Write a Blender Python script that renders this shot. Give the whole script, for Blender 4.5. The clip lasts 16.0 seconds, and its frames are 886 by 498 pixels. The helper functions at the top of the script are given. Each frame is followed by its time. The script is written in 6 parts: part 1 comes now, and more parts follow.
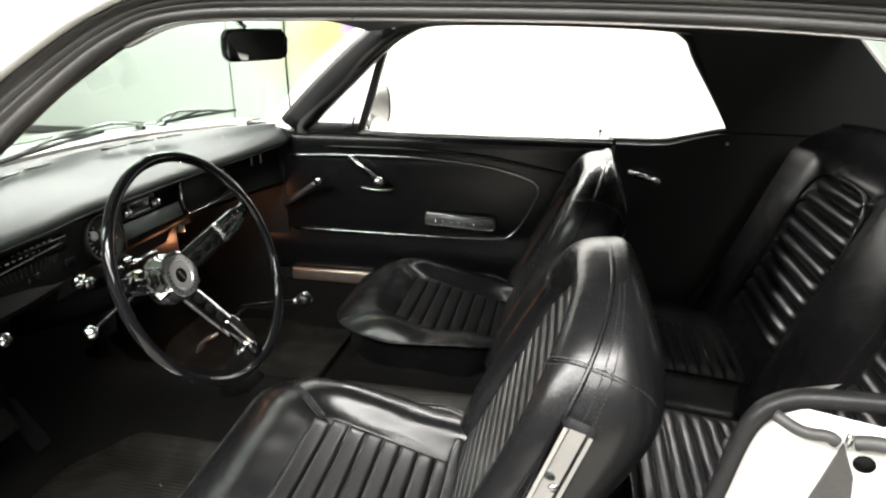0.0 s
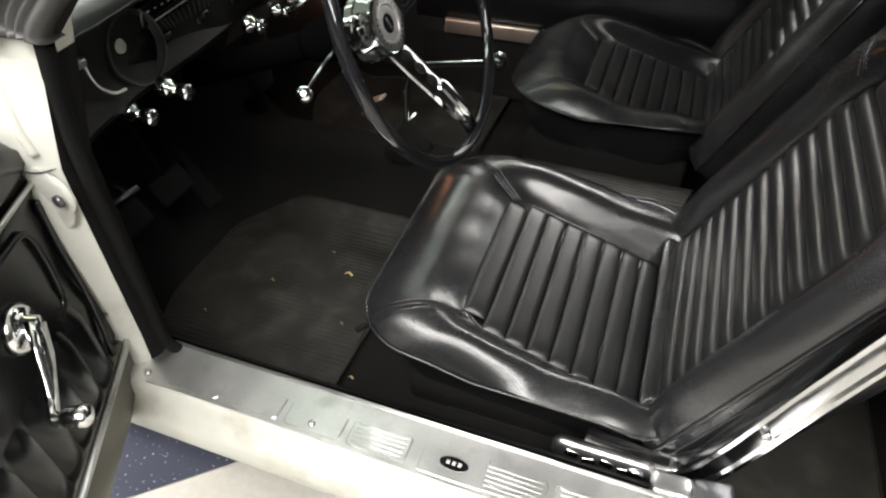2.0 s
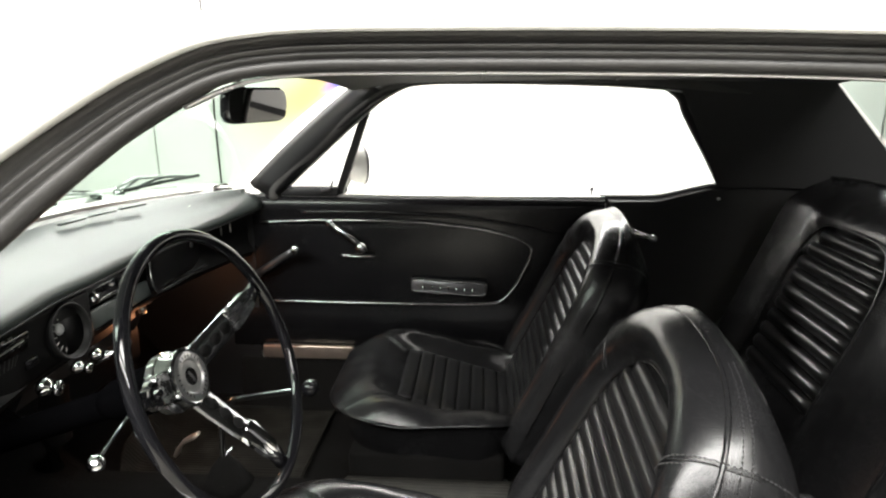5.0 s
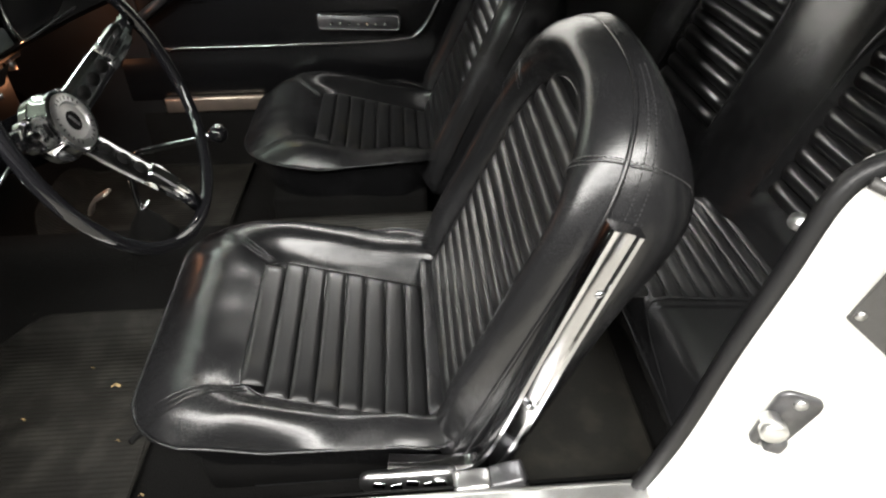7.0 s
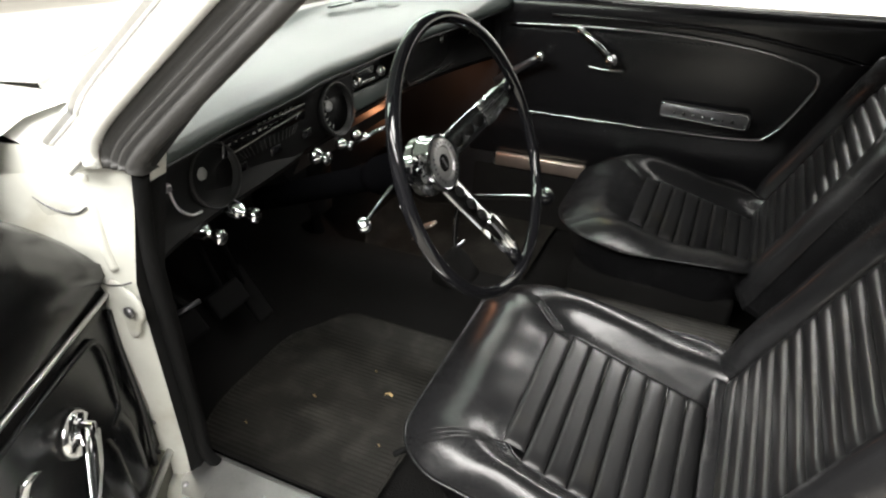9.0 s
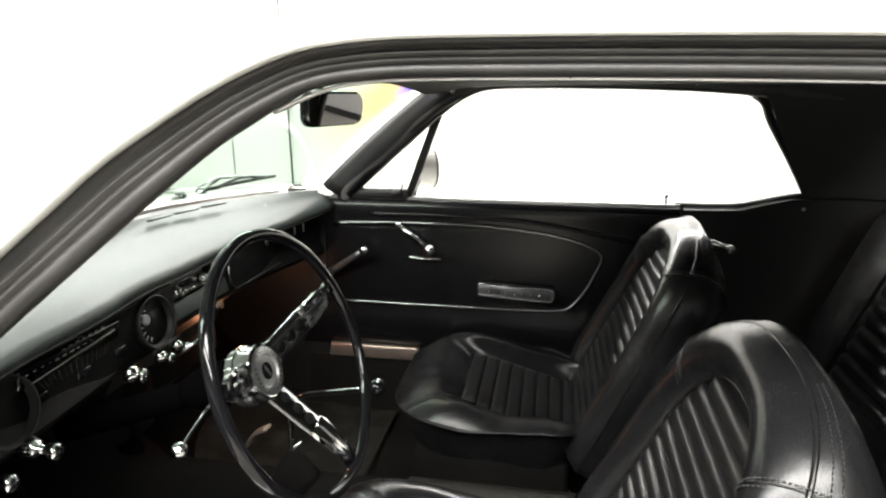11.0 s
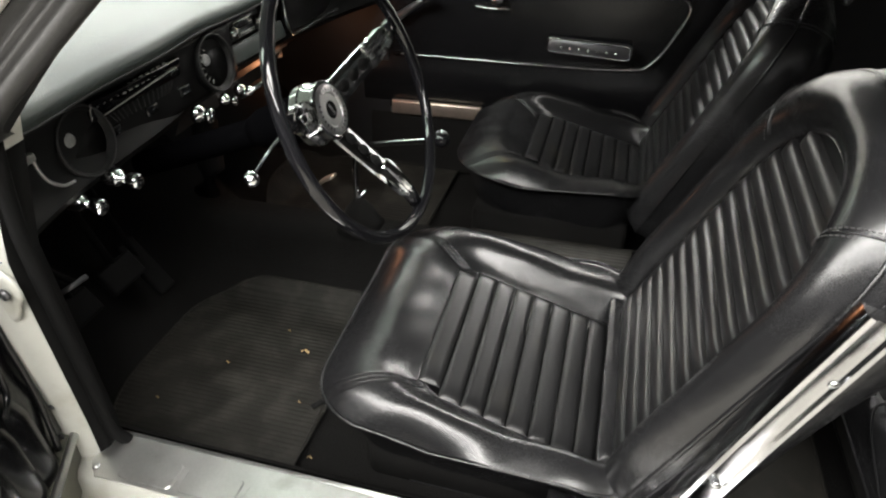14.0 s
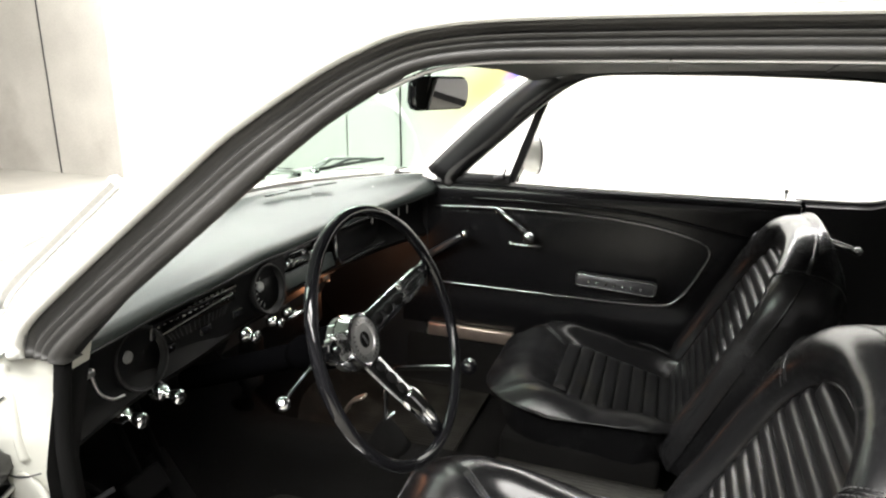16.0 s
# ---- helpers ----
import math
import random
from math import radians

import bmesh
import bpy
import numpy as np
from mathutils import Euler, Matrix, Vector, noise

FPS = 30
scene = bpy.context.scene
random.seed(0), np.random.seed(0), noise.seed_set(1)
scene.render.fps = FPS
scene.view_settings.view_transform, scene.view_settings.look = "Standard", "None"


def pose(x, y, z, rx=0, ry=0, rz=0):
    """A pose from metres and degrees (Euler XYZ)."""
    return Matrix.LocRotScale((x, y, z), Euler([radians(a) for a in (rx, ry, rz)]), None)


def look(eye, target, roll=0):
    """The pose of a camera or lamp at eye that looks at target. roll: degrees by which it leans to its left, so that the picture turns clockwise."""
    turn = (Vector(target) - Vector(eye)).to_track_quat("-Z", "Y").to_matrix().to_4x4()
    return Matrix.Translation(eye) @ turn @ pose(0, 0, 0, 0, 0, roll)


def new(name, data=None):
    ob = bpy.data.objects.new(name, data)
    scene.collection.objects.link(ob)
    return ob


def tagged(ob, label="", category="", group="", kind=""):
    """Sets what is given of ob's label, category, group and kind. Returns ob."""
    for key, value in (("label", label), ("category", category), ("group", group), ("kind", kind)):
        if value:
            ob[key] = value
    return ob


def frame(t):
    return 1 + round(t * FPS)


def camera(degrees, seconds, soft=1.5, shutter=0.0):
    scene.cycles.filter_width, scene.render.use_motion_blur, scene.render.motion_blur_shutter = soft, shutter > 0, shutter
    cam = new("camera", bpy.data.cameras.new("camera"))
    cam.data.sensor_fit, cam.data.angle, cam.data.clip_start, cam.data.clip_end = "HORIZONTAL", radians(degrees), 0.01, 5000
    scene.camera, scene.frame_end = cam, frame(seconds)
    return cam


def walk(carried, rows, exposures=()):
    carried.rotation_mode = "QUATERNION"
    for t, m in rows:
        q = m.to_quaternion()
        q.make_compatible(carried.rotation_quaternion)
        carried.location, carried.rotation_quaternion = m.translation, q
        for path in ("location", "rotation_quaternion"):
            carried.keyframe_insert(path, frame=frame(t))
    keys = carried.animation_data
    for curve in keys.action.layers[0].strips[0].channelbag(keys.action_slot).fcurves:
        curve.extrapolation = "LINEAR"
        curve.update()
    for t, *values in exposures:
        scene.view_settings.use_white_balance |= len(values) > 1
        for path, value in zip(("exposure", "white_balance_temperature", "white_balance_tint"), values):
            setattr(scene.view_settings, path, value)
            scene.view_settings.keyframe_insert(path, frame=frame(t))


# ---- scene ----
cam = camera(70.9, 16.0, soft=2.2)
PATH = [
    (0, (0.679, -1.240, 1.222), (0.311, 0.609, 0.555), 0.1),
    (0.5, (0.520, -1.163, 1.187), (0.396, 0.578, 0.210), -0.2),
    (1, (0.428, -1.099, 1.157), (0.315, 0.452, -0.100), -0.4),
    (1.5, (0.415, -1.099, 1.151), (0.139, 0.321, -0.230), -0.4),
    (2, (0.404, -1.115, 1.148), (-0.113, 0.299, -0.169), -0.1),
    (2.5, (0.402, -1.132, 1.167), (-0.328, 0.392, 0.097), 0.5),
    (3, (0.403, -1.135, 1.184), (-0.376, 0.493, 0.323), 0.6),
    (3.5, (0.415, -1.138, 1.200), (-0.287, 0.612, 0.532), 0.4),
    (4, (0.427, -1.141, 1.210), (-0.146, 0.700, 0.678), 0.2),
    (4.5, (0.449, -1.144, 1.220), (0.099, 0.770, 0.758), -0.1),
    (4.7, (0.453, -1.144, 1.220), (0.187, 0.784, 0.760), -0.1),
    (5.2, (0.468, -1.144, 1.216), (0.425, 0.781, 0.674), -0.2),
    (5.7, (0.480, -1.145, 1.207), (0.604, 0.731, 0.524), -0.5),
    (6.2, (0.486, -1.140, 1.190), (0.671, 0.636, 0.289), -0.7),
    (6.5, (0.487, -1.137, 1.181), (0.666, 0.575, 0.163), -0.9),
    (6.8, (0.487, -1.135, 1.173), (0.636, 0.512, 0.049), -1.1),
    (7, (0.481, -1.134, 1.166), (0.570, 0.466, -0.031), -1.1),
    (7.5, (0.464, -1.125, 1.159), (0.371, 0.401, -0.130), -1.1),
    (8, (0.441, -1.125, 1.157), (0.120, 0.373, -0.129), -0.6),
    (8.5, (0.413, -1.126, 1.161), (-0.173, 0.371, -0.028), 0.2),
    (8.7, (0.404, -1.126, 1.166), (-0.255, 0.387, 0.036), 0.4),
    (9.2, (0.405, -1.133, 1.182), (-0.341, 0.476, 0.256), 0.4),
    (9.75, (0.418, -1.138, 1.201), (-0.294, 0.587, 0.478), 0.2),
    (10.3, (0.429, -1.144, 1.213), (-0.171, 0.677, 0.640), 0.2),
    (10.8, (0.446, -1.148, 1.221), (0.029, 0.745, 0.726), -0.1),
    (11, (0.448, -1.145, 1.220), (0.116, 0.766, 0.733), -0.0),
    (11.5, (0.462, -1.145, 1.219), (0.361, 0.781, 0.690), 0.1),
    (12, (0.473, -1.143, 1.209), (0.528, 0.745, 0.551), -0.2),
    (12.5, (0.470, -1.135, 1.187), (0.564, 0.658, 0.304), -0.4),
    (13, (0.467, -1.131, 1.176), (0.470, 0.558, 0.105), -0.6),
    (13.5, (0.452, -1.132, 1.166), (0.250, 0.486, 0.008), -0.8),
    (14, (0.429, -1.131, 1.165), (-0.014, 0.454, 0.028), -0.5),
    (14.5, (0.413, -1.135, 1.176), (-0.244, 0.469, 0.178), -0.0),
    (15, (0.407, -1.137, 1.190), (-0.341, 0.539, 0.395), 0.3),
    (15.5, (0.422, -1.146, 1.208), (-0.314, 0.615, 0.611), 0.1),
    (16, (0.465, -1.164, 1.215), (-0.184, 0.654, 0.691), 0.4),
]
walk(cam, [(t, look(eye, target, roll)) for t, eye, target, roll in PATH])

# ---- world and light ----
world = bpy.data.worlds.new("garage_air")
scene.world = world
world.use_nodes = True
world.node_tree.nodes["Background"].inputs[0].default_value = (0.9, 0.95, 1.0, 1)
world.node_tree.nodes["Background"].inputs[1].default_value = 0.2


def strip_light(x, y, z, sx, sy, watts, colour=(1.0, 0.98, 0.94)):
    la = bpy.data.lights.new("ceiling_strip", "AREA")
    la.shape, la.size, la.size_y, la.energy, la.color = "RECTANGLE", sx, sy, watts, colour
    ob = new("ceiling_strip", la)
    ob.matrix_world = pose(x, y, z)
    return ob


for xx, yy, ww, long, wide in ((-1.2, -3.9, 550, 8.8, 0.6), (-1.9, -2.5, 740, 7.8, 0.9), (-1.2, 1.6, 130, 8.8, 0.35), (-1.2, 4.2, 780, 8.8, 0.35)):
    strip_light(xx, yy, 3.55, long, wide, ww)

courtesy = bpy.data.lights.new("courtesy_bulb", "POINT")
courtesy.energy, courtesy.color, courtesy.shadow_soft_size = 0.46, (1.0, 0.42, 0.2), 0.015
new("courtesy_bulb", courtesy).location = (-0.43, 0.37, 0.620)

EXPOSURE = 0.09
scene.view_settings.exposure = EXPOSURE


# ---- materials ----
def nodes_of(name):
    m = bpy.data.materials.new(name)
    m.use_nodes = True
    nt = m.node_tree
    return m, nt, nt.nodes["Principled BSDF"]


def surface(name, base, rough, metal=0.0, vary=0.25, scale=6.0, fine=220.0, bump=0.15, rvary=0.12, coat=0.0, spec=0.5, depth=0.002, voronoi=False, wrinkle=0.0, stain=None):
    """A procedural surface: colour and roughness vary at two scales, with a fine relief."""
    m, nt, bsdf = nodes_of(name)
    n, link = nt.nodes, nt.links
    co = n.new("ShaderNodeTexCoord")
    big = n.new("ShaderNodeTexNoise")
    big.inputs["Scale"].default_value, big.inputs["Detail"].default_value = scale, 5
    small = n.new("ShaderNodeTexVoronoi" if voronoi else "ShaderNodeTexNoise")
    small.inputs["Scale"].default_value = fine
    link.new(co.outputs["Object"], big.inputs["Vector"])
    link.new(co.outputs["Object"], small.inputs["Vector"])
    fac = small.outputs["Distance" if voronoi else 0]
    mixn = n.new("ShaderNodeMath")
    mixn.operation = "MULTIPLY_ADD"
    mixn.inputs[1].default_value = 0.35
    link.new(fac, mixn.inputs[0])
    sc = n.new("ShaderNodeMath")
    sc.operation = "MULTIPLY"
    sc.inputs[1].default_value = 0.8
    link.new(big.outputs[0], sc.inputs[0])
    link.new(sc.outputs[0], mixn.inputs[2])
    ramp = n.new("ShaderNodeValToRGB")
    ramp.color_ramp.elements[0].position, ramp.color_ramp.elements[1].position = 0.25, 0.8
    lo, hi = 1 - vary, 1 + vary
    ramp.color_ramp.elements[0].color = (*[min(1, c * lo) for c in base], 1)
    ramp.color_ramp.elements[1].color = (*[min(1, c * hi) for c in base], 1)
    link.new(mixn.outputs[0], ramp.inputs[0])
    colour = ramp.outputs[0]
    if stain:
        # blotches of another colour: (colour, scale, from, to, amount)
        sn = n.new("ShaderNodeTexNoise")
        sn.inputs["Scale"].default_value, sn.inputs["Detail"].default_value = stain[1], 6
        link.new(co.outputs["Object"], sn.inputs["Vector"])
        sr = n.new("ShaderNodeMapRange")
        sr.inputs[1].default_value, sr.inputs[2].default_value, sr.inputs[4].default_value = stain[2], stain[3], stain[4]
        link.new(sn.outputs[0], sr.inputs[0])
        mx = n.new("ShaderNodeMix")
        mx.data_type = "RGBA"
        link.new(sr.outputs[0], mx.inputs[0])
        link.new(colour, mx.inputs[6])
        mx.inputs[7].default_value = (*stain[0], 1)
        colour = mx.outputs[2]
    link.new(colour, bsdf.inputs["Base Color"])
    rr = n.new("ShaderNodeMapRange")
    rr.inputs[3].default_value, rr.inputs[4].default_value = max(0.02, rough - rvary), min(1, rough + rvary)
    link.new(mixn.outputs[0], rr.inputs[0])
    link.new(rr.outputs[0], bsdf.inputs["Roughness"])
    bsdf.inputs["Metallic"].default_value = metal
    bsdf.inputs["Specular IOR Level"].default_value = spec
    bsdf.inputs["Coat Weight"].default_value = coat
    bsdf.inputs["Coat Roughness"].default_value = 0.06
    if bump:
        b = n.new("ShaderNodeBump")
        b.inputs["Strength"].default_value, b.inputs["Distance"].default_value = bump, depth
        link.new(fac, b.inputs["Height"])
        link.new(b.outputs[0], bsdf.inputs["Normal"])
        if wrinkle:
            wr = n.new("ShaderNodeTexNoise")
            wr.inputs["Scale"].default_value, wr.inputs["Detail"].default_value, wr.inputs["Distortion"].default_value = 22, 3, 1.2
            link.new(co.outputs["Object"], wr.inputs["Vector"])
            b2 = n.new("ShaderNodeBump")
            b2.inputs["Strength"].default_value, b2.inputs["Distance"].default_value = wrinkle, 0.008
            link.new(wr.outputs[0], b2.inputs["Height"])
            link.new(b2.outputs[0], b.inputs["Normal"])
    return m


LEATHER = surface("black_leather", (0.008, 0.008, 0.0085), 0.25, wrinkle=0.05, spec=0.50, vary=0.35, scale=7, fine=900, bump=0.06, rvary=0.06, depth=0.0006, voronoi=True)
PLEATS = surface("black_pleated_leather", (0.0075, 0.0075, 0.0078), 0.31, spec=0.41, stain=((0.024, 0.022, 0.016), 14, 0.58, 0.80, 0.6), vary=0.4, scale=9, fine=900, bump=0.08, rvary=0.08, depth=0.0006, voronoi=True)
VINYL = surface("black_vinyl", (0.010, 0.010, 0.0105), 0.44, spec=0.32, vary=0.3, scale=5, fine=500, bump=0.2, depth=0.001, voronoi=True)
DOORVINYL = surface("glossy_door_vinyl", (0.0045, 0.0045, 0.005), 0.24, spec=0.40, vary=0.3, scale=5, fine=500, bump=0.0, rvary=0.03)
PAD = surface("dash_pad_vinyl", (0.050, 0.059, 0.056), 0.32, vary=0.25, scale=4, fine=450, bump=0.25, depth=0.001, voronoi=True)
DASHMETAL = surface("dash_metal_black", (0.0055, 0.0055, 0.0055), 0.5, spec=0.18, vary=0.3, scale=12, fine=300, bump=0.05)
HEADLINER = surface("black_headliner", (0.026, 0.026, 0.0265), 0.75, vary=0.25, scale=6, fine=600, bump=0.3, depth=0.001)
PEDAL = surface("pedal_rubber", (0.004, 0.004, 0.004), 0.8, spec=0.12, vary=0.3, scale=30, bump=0.2)
RUBBER = surface("black_rubber", (0.038, 0.037, 0.0355), 0.5, vary=0.4, scale=14, fine=250, bump=0.15, depth=0.001)
CARPET = surface("black_carpet", (0.0042, 0.004, 0.0038), 0.95, stain=((0.03, 0.027, 0.022), 120, 0.68, 0.76, 0.8), vary=0.5, scale=11, fine=380, bump=0.9, depth=0.004, spec=0.15)
PAINT = surface("white_paint", (0.80, 0.80, 0.76), 0.3, vary=0.03, scale=3, fine=60, bump=0.02, coat=0.5)
# body white with the door opening's shade put into its colour, plus brown grime
JAMB = surface("shaded_jamb_white", (0.50, 0.50, 0.455), 0.40, stain=((0.26, 0.23, 0.16), 13, 0.55, 0.75, 0.55), vary=0.12, scale=7, fine=40, bump=0.05, coat=0.2)
CHROME = surface("chrome", (0.74, 0.745, 0.75), 0.09, metal=1.0, vary=0.06, scale=30, fine=300, bump=0.01, rvary=0.05)
# chrome given a darker colour to hold the dark reflections it shows
TRIMCHROME = surface("dim_trim_chrome", (0.46, 0.46, 0.47), 0.14, metal=1.0, vary=0.15, scale=20, fine=300, bump=0.03, rvary=0.07)
STEEL = surface("brushed_steel", (0.62, 0.62, 0.62), 0.3, metal=1.0, vary=0.15, scale=25, fine=400, bump=0.06, rvary=0.12)
ALU = surface("sill_aluminium", (0.72, 0.72, 0.71), 0.36, stain=((0.42, 0.41, 0.38), 20, 0.58, 0.75, 0.5), metal=1.0, vary=0.12, scale=18, fine=260, bump=0.08, rvary=0.14)
BLACKGLOSS = surface("gloss_black_plastic", (0.006, 0.006, 0.007), 0.06, vary=0.2, scale=10, fine=200, bump=0, rvary=0.03, spec=0.5)
GREYDIAL = surface("dial_grey", (0.012, 0.012, 0.012), 0.5, vary=0.3, scale=30, fine=300, bump=0.05)
PALEDIAL = surface("dial_pale_grey", (0.2, 0.205, 0.2), 0.35, vary=0.5, scale=60, bump=0.05)
CHALK = surface("dial_white_marks", (0.35, 0.35, 0.32), 0.6, vary=0.1, bump=0)
STITCH = surface("stitch_thread", (0.022, 0.022, 0.023), 0.6, vary=0.3, bump=0)
DARKSTEEL = surface("dark_steel", (0.12, 0.12, 0.125), 0.35, metal=0.8, vary=0.3, scale=30, bump=0.1)
CRUMB = surface("dry_leaf", (0.42, 0.30, 0.14), 0.8, vary=0.3, scale=60, bump=0.2)
WALLWHITE = surface("white_wall_paint", (0.84, 0.84, 0.82), 0.7, vary=0.03, scale=1.2, fine=80, bump=0.05)
CONCRETE = surface("wall_concrete", (0.56, 0.54, 0.50), 0.85, stain=((0.30, 0.27, 0.23), 1.1, 0.52, 0.78, 0.6), vary=0.2, scale=1.6, fine=40, bump=0.2, depth=0.004)
FLOORGREY = surface("floor_concrete", (0.36, 0.345, 0.31), 0.6, vary=0.2, scale=2.0, fine=70, bump=0.15)
# for unseen walls, dark so the black trim reflects less light
DARKWALL = surface("dark_unseen_wall", (0.10, 0.10, 0.105), 0.6, vary=0.15, scale=1.5, fine=60, bump=0.1)
CEILWHITE = surface("ceiling_grey", (0.35, 0.35, 0.35), 0.8, vary=0.03, scale=1, fine=50, bump=0.05)
# metal tinted warm: the orange lamp light it catches is in the colour
WARMLIT = surface("warm_lit_metal", (0.55, 0.45, 0.38), 0.35, metal=0.9, vary=0.2, scale=20, bump=0.05)


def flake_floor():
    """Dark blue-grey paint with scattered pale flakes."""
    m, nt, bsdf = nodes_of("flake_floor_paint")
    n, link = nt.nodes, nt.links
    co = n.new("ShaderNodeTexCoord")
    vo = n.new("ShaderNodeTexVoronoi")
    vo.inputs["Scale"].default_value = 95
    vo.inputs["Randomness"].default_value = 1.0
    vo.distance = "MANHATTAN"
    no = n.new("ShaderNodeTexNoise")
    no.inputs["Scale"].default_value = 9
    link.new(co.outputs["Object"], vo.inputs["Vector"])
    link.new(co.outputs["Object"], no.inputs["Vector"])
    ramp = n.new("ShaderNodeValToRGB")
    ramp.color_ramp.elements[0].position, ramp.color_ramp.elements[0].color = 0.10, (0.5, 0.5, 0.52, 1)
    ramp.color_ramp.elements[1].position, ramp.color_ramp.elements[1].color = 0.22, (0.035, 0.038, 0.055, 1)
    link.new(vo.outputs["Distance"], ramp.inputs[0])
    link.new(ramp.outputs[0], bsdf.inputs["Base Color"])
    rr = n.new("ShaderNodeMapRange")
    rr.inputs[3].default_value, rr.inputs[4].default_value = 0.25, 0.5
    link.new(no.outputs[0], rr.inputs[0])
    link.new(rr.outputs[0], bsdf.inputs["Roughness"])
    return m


FLAKE = flake_floor()


def ribbed(name, base, pitch, rough, axis):
    """Rubber matting with fine ribs along one axis."""
    m = surface(name, base, rough, stain=((0.030, 0.029, 0.0245), 22, 0.46, 0.72, 0.8), vary=0.75, scale=7, fine=150, bump=0, rvary=0.15, spec=0.22)
    nt = m.node_tree
    n, link = nt.nodes, nt.links
    bsdf = n["Principled BSDF"]
    co = n.new("ShaderNodeTexCoord")
    sep = n.new("ShaderNodeSeparateXYZ")
    link.new(co.outputs["Object"], sep.inputs[0])
    wave = n.new("ShaderNodeMath")
    wave.operation = "MULTIPLY"
    wave.inputs[1].default_value = 2 * math.pi / pitch
    link.new(sep.outputs[axis], wave.inputs[0])
    sine = n.new("ShaderNodeMath")
    sine.operation = "SINE"
    link.new(wave.outputs[0], sine.inputs[0])
    b = n.new("ShaderNodeBump")
    b.inputs["Strength"].default_value, b.inputs["Distance"].default_value = 0.28, 0.002
    link.new(sine.outputs[0], b.inputs["Height"])
    link.new(b.outputs[0], bsdf.inputs["Normal"])
    return m


COLUMN = surface("column_black", (0.0012, 0.0012, 0.0014), 0.6, vary=0.2, spec=0.0, bump=0.02)
MATRUB = ribbed("ribbed_rubber_mat", (0.0095, 0.0090, 0.0075), 0.0105, 0.6, 1)
MATPLAIN = surface("plain_rubber_mat", (0.010, 0.0095, 0.008), 0.6, spec=0.25, stain=((0.03, 0.027, 0.021), 18, 0.5, 0.75, 0.7), vary=0.5, scale=7, fine=180, bump=0.12)
# lower door frame: a dark olive, far darker than the jamb white
DARKFRAME = surface("dark_olive_frame", (0.10, 0.098, 0.078), 0.45, vary=0.2, scale=9, bump=0.05)
# valance brown stands for orange lamp light falling on it
BROWN = surface("orange_lit_valance", (0.012, 0.0078, 0.006), 0.6, vary=0.25, scale=12, fine=200, bump=0.1)


def glass_mat(name, tint, band=False):
    """Thin tinted pane: clear through, mirror-like by the Fresnel law."""
    m = bpy.data.materials.new(name)
    m.use_nodes = True
    nt = m.node_tree
    n, link = nt.nodes, nt.links
    n.remove(n["Principled BSDF"])
    tr = n.new("ShaderNodeBsdfTransparent")
    tr.inputs[0].default_value = (*tint, 1)
    gl = n.new("ShaderNodeBsdfGlossy")
    gl.inputs["Roughness"].default_value = 0.02
    lw = n.new("ShaderNodeLayerWeight")
    lw.inputs[0].default_value = 0.5
    pw = n.new("ShaderNodeMath")
    pw.operation = "POWER"
    pw.inputs[1].default_value = 4.0
    link.new(lw.outputs["Facing"], pw.inputs[0])
    fr = n.new("ShaderNodeMath")
    fr.operation = "MULTIPLY_ADD"
    fr.inputs[1].default_value, fr.inputs[2].default_value = 0.45, 0.03
    link.new(pw.outputs[0], fr.inputs[0])
    mx = n.new("ShaderNodeMixShader")
    link.new(fr.outputs[0], mx.inputs[0])
    link.new(tr.outputs[0], mx.inputs[1])
    link.new(gl.outputs[0], mx.inputs[2])
    link.new(mx.outputs[0], n["Material Output"].inputs[0])
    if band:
        # worn film's iridescent sheen along the upper passenger corner, painted as fixed tint
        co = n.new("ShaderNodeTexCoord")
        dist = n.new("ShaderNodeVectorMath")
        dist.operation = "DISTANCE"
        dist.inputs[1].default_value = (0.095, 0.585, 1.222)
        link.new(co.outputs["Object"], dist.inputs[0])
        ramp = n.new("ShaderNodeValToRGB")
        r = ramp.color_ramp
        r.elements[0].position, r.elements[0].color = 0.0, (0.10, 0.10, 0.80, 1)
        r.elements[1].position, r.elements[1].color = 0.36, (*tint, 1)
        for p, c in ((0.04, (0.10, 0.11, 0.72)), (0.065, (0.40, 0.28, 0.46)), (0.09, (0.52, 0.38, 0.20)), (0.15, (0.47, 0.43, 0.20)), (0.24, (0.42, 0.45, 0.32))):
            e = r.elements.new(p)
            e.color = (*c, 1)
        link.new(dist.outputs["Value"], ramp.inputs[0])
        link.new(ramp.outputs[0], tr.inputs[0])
    return m


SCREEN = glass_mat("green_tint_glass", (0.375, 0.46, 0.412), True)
CLEAR = glass_mat("clear_glass", (0.93, 0.96, 0.94))
REARGLASS = glass_mat("green_tint_back_glass", (0.56, 0.65, 0.61))


def mirror_mat():
    m, _, bsdf = nodes_of("mirror_silver")
    bsdf.inputs["Base Color"].default_value = (0.62, 0.62, 0.625, 1)
    bsdf.inputs["Metallic"].default_value, bsdf.inputs["Roughness"].default_value = 1.0, 0.02
    return m


MIRROR = mirror_mat()


# ---- building tools ----
def thing(name, label, category, group="", kind="", at=(0, 0, 0)):
    ob = new(name)
    ob.location = at
    ob.empty_display_size = 0.05
    return tagged(ob, label, category, group, kind)


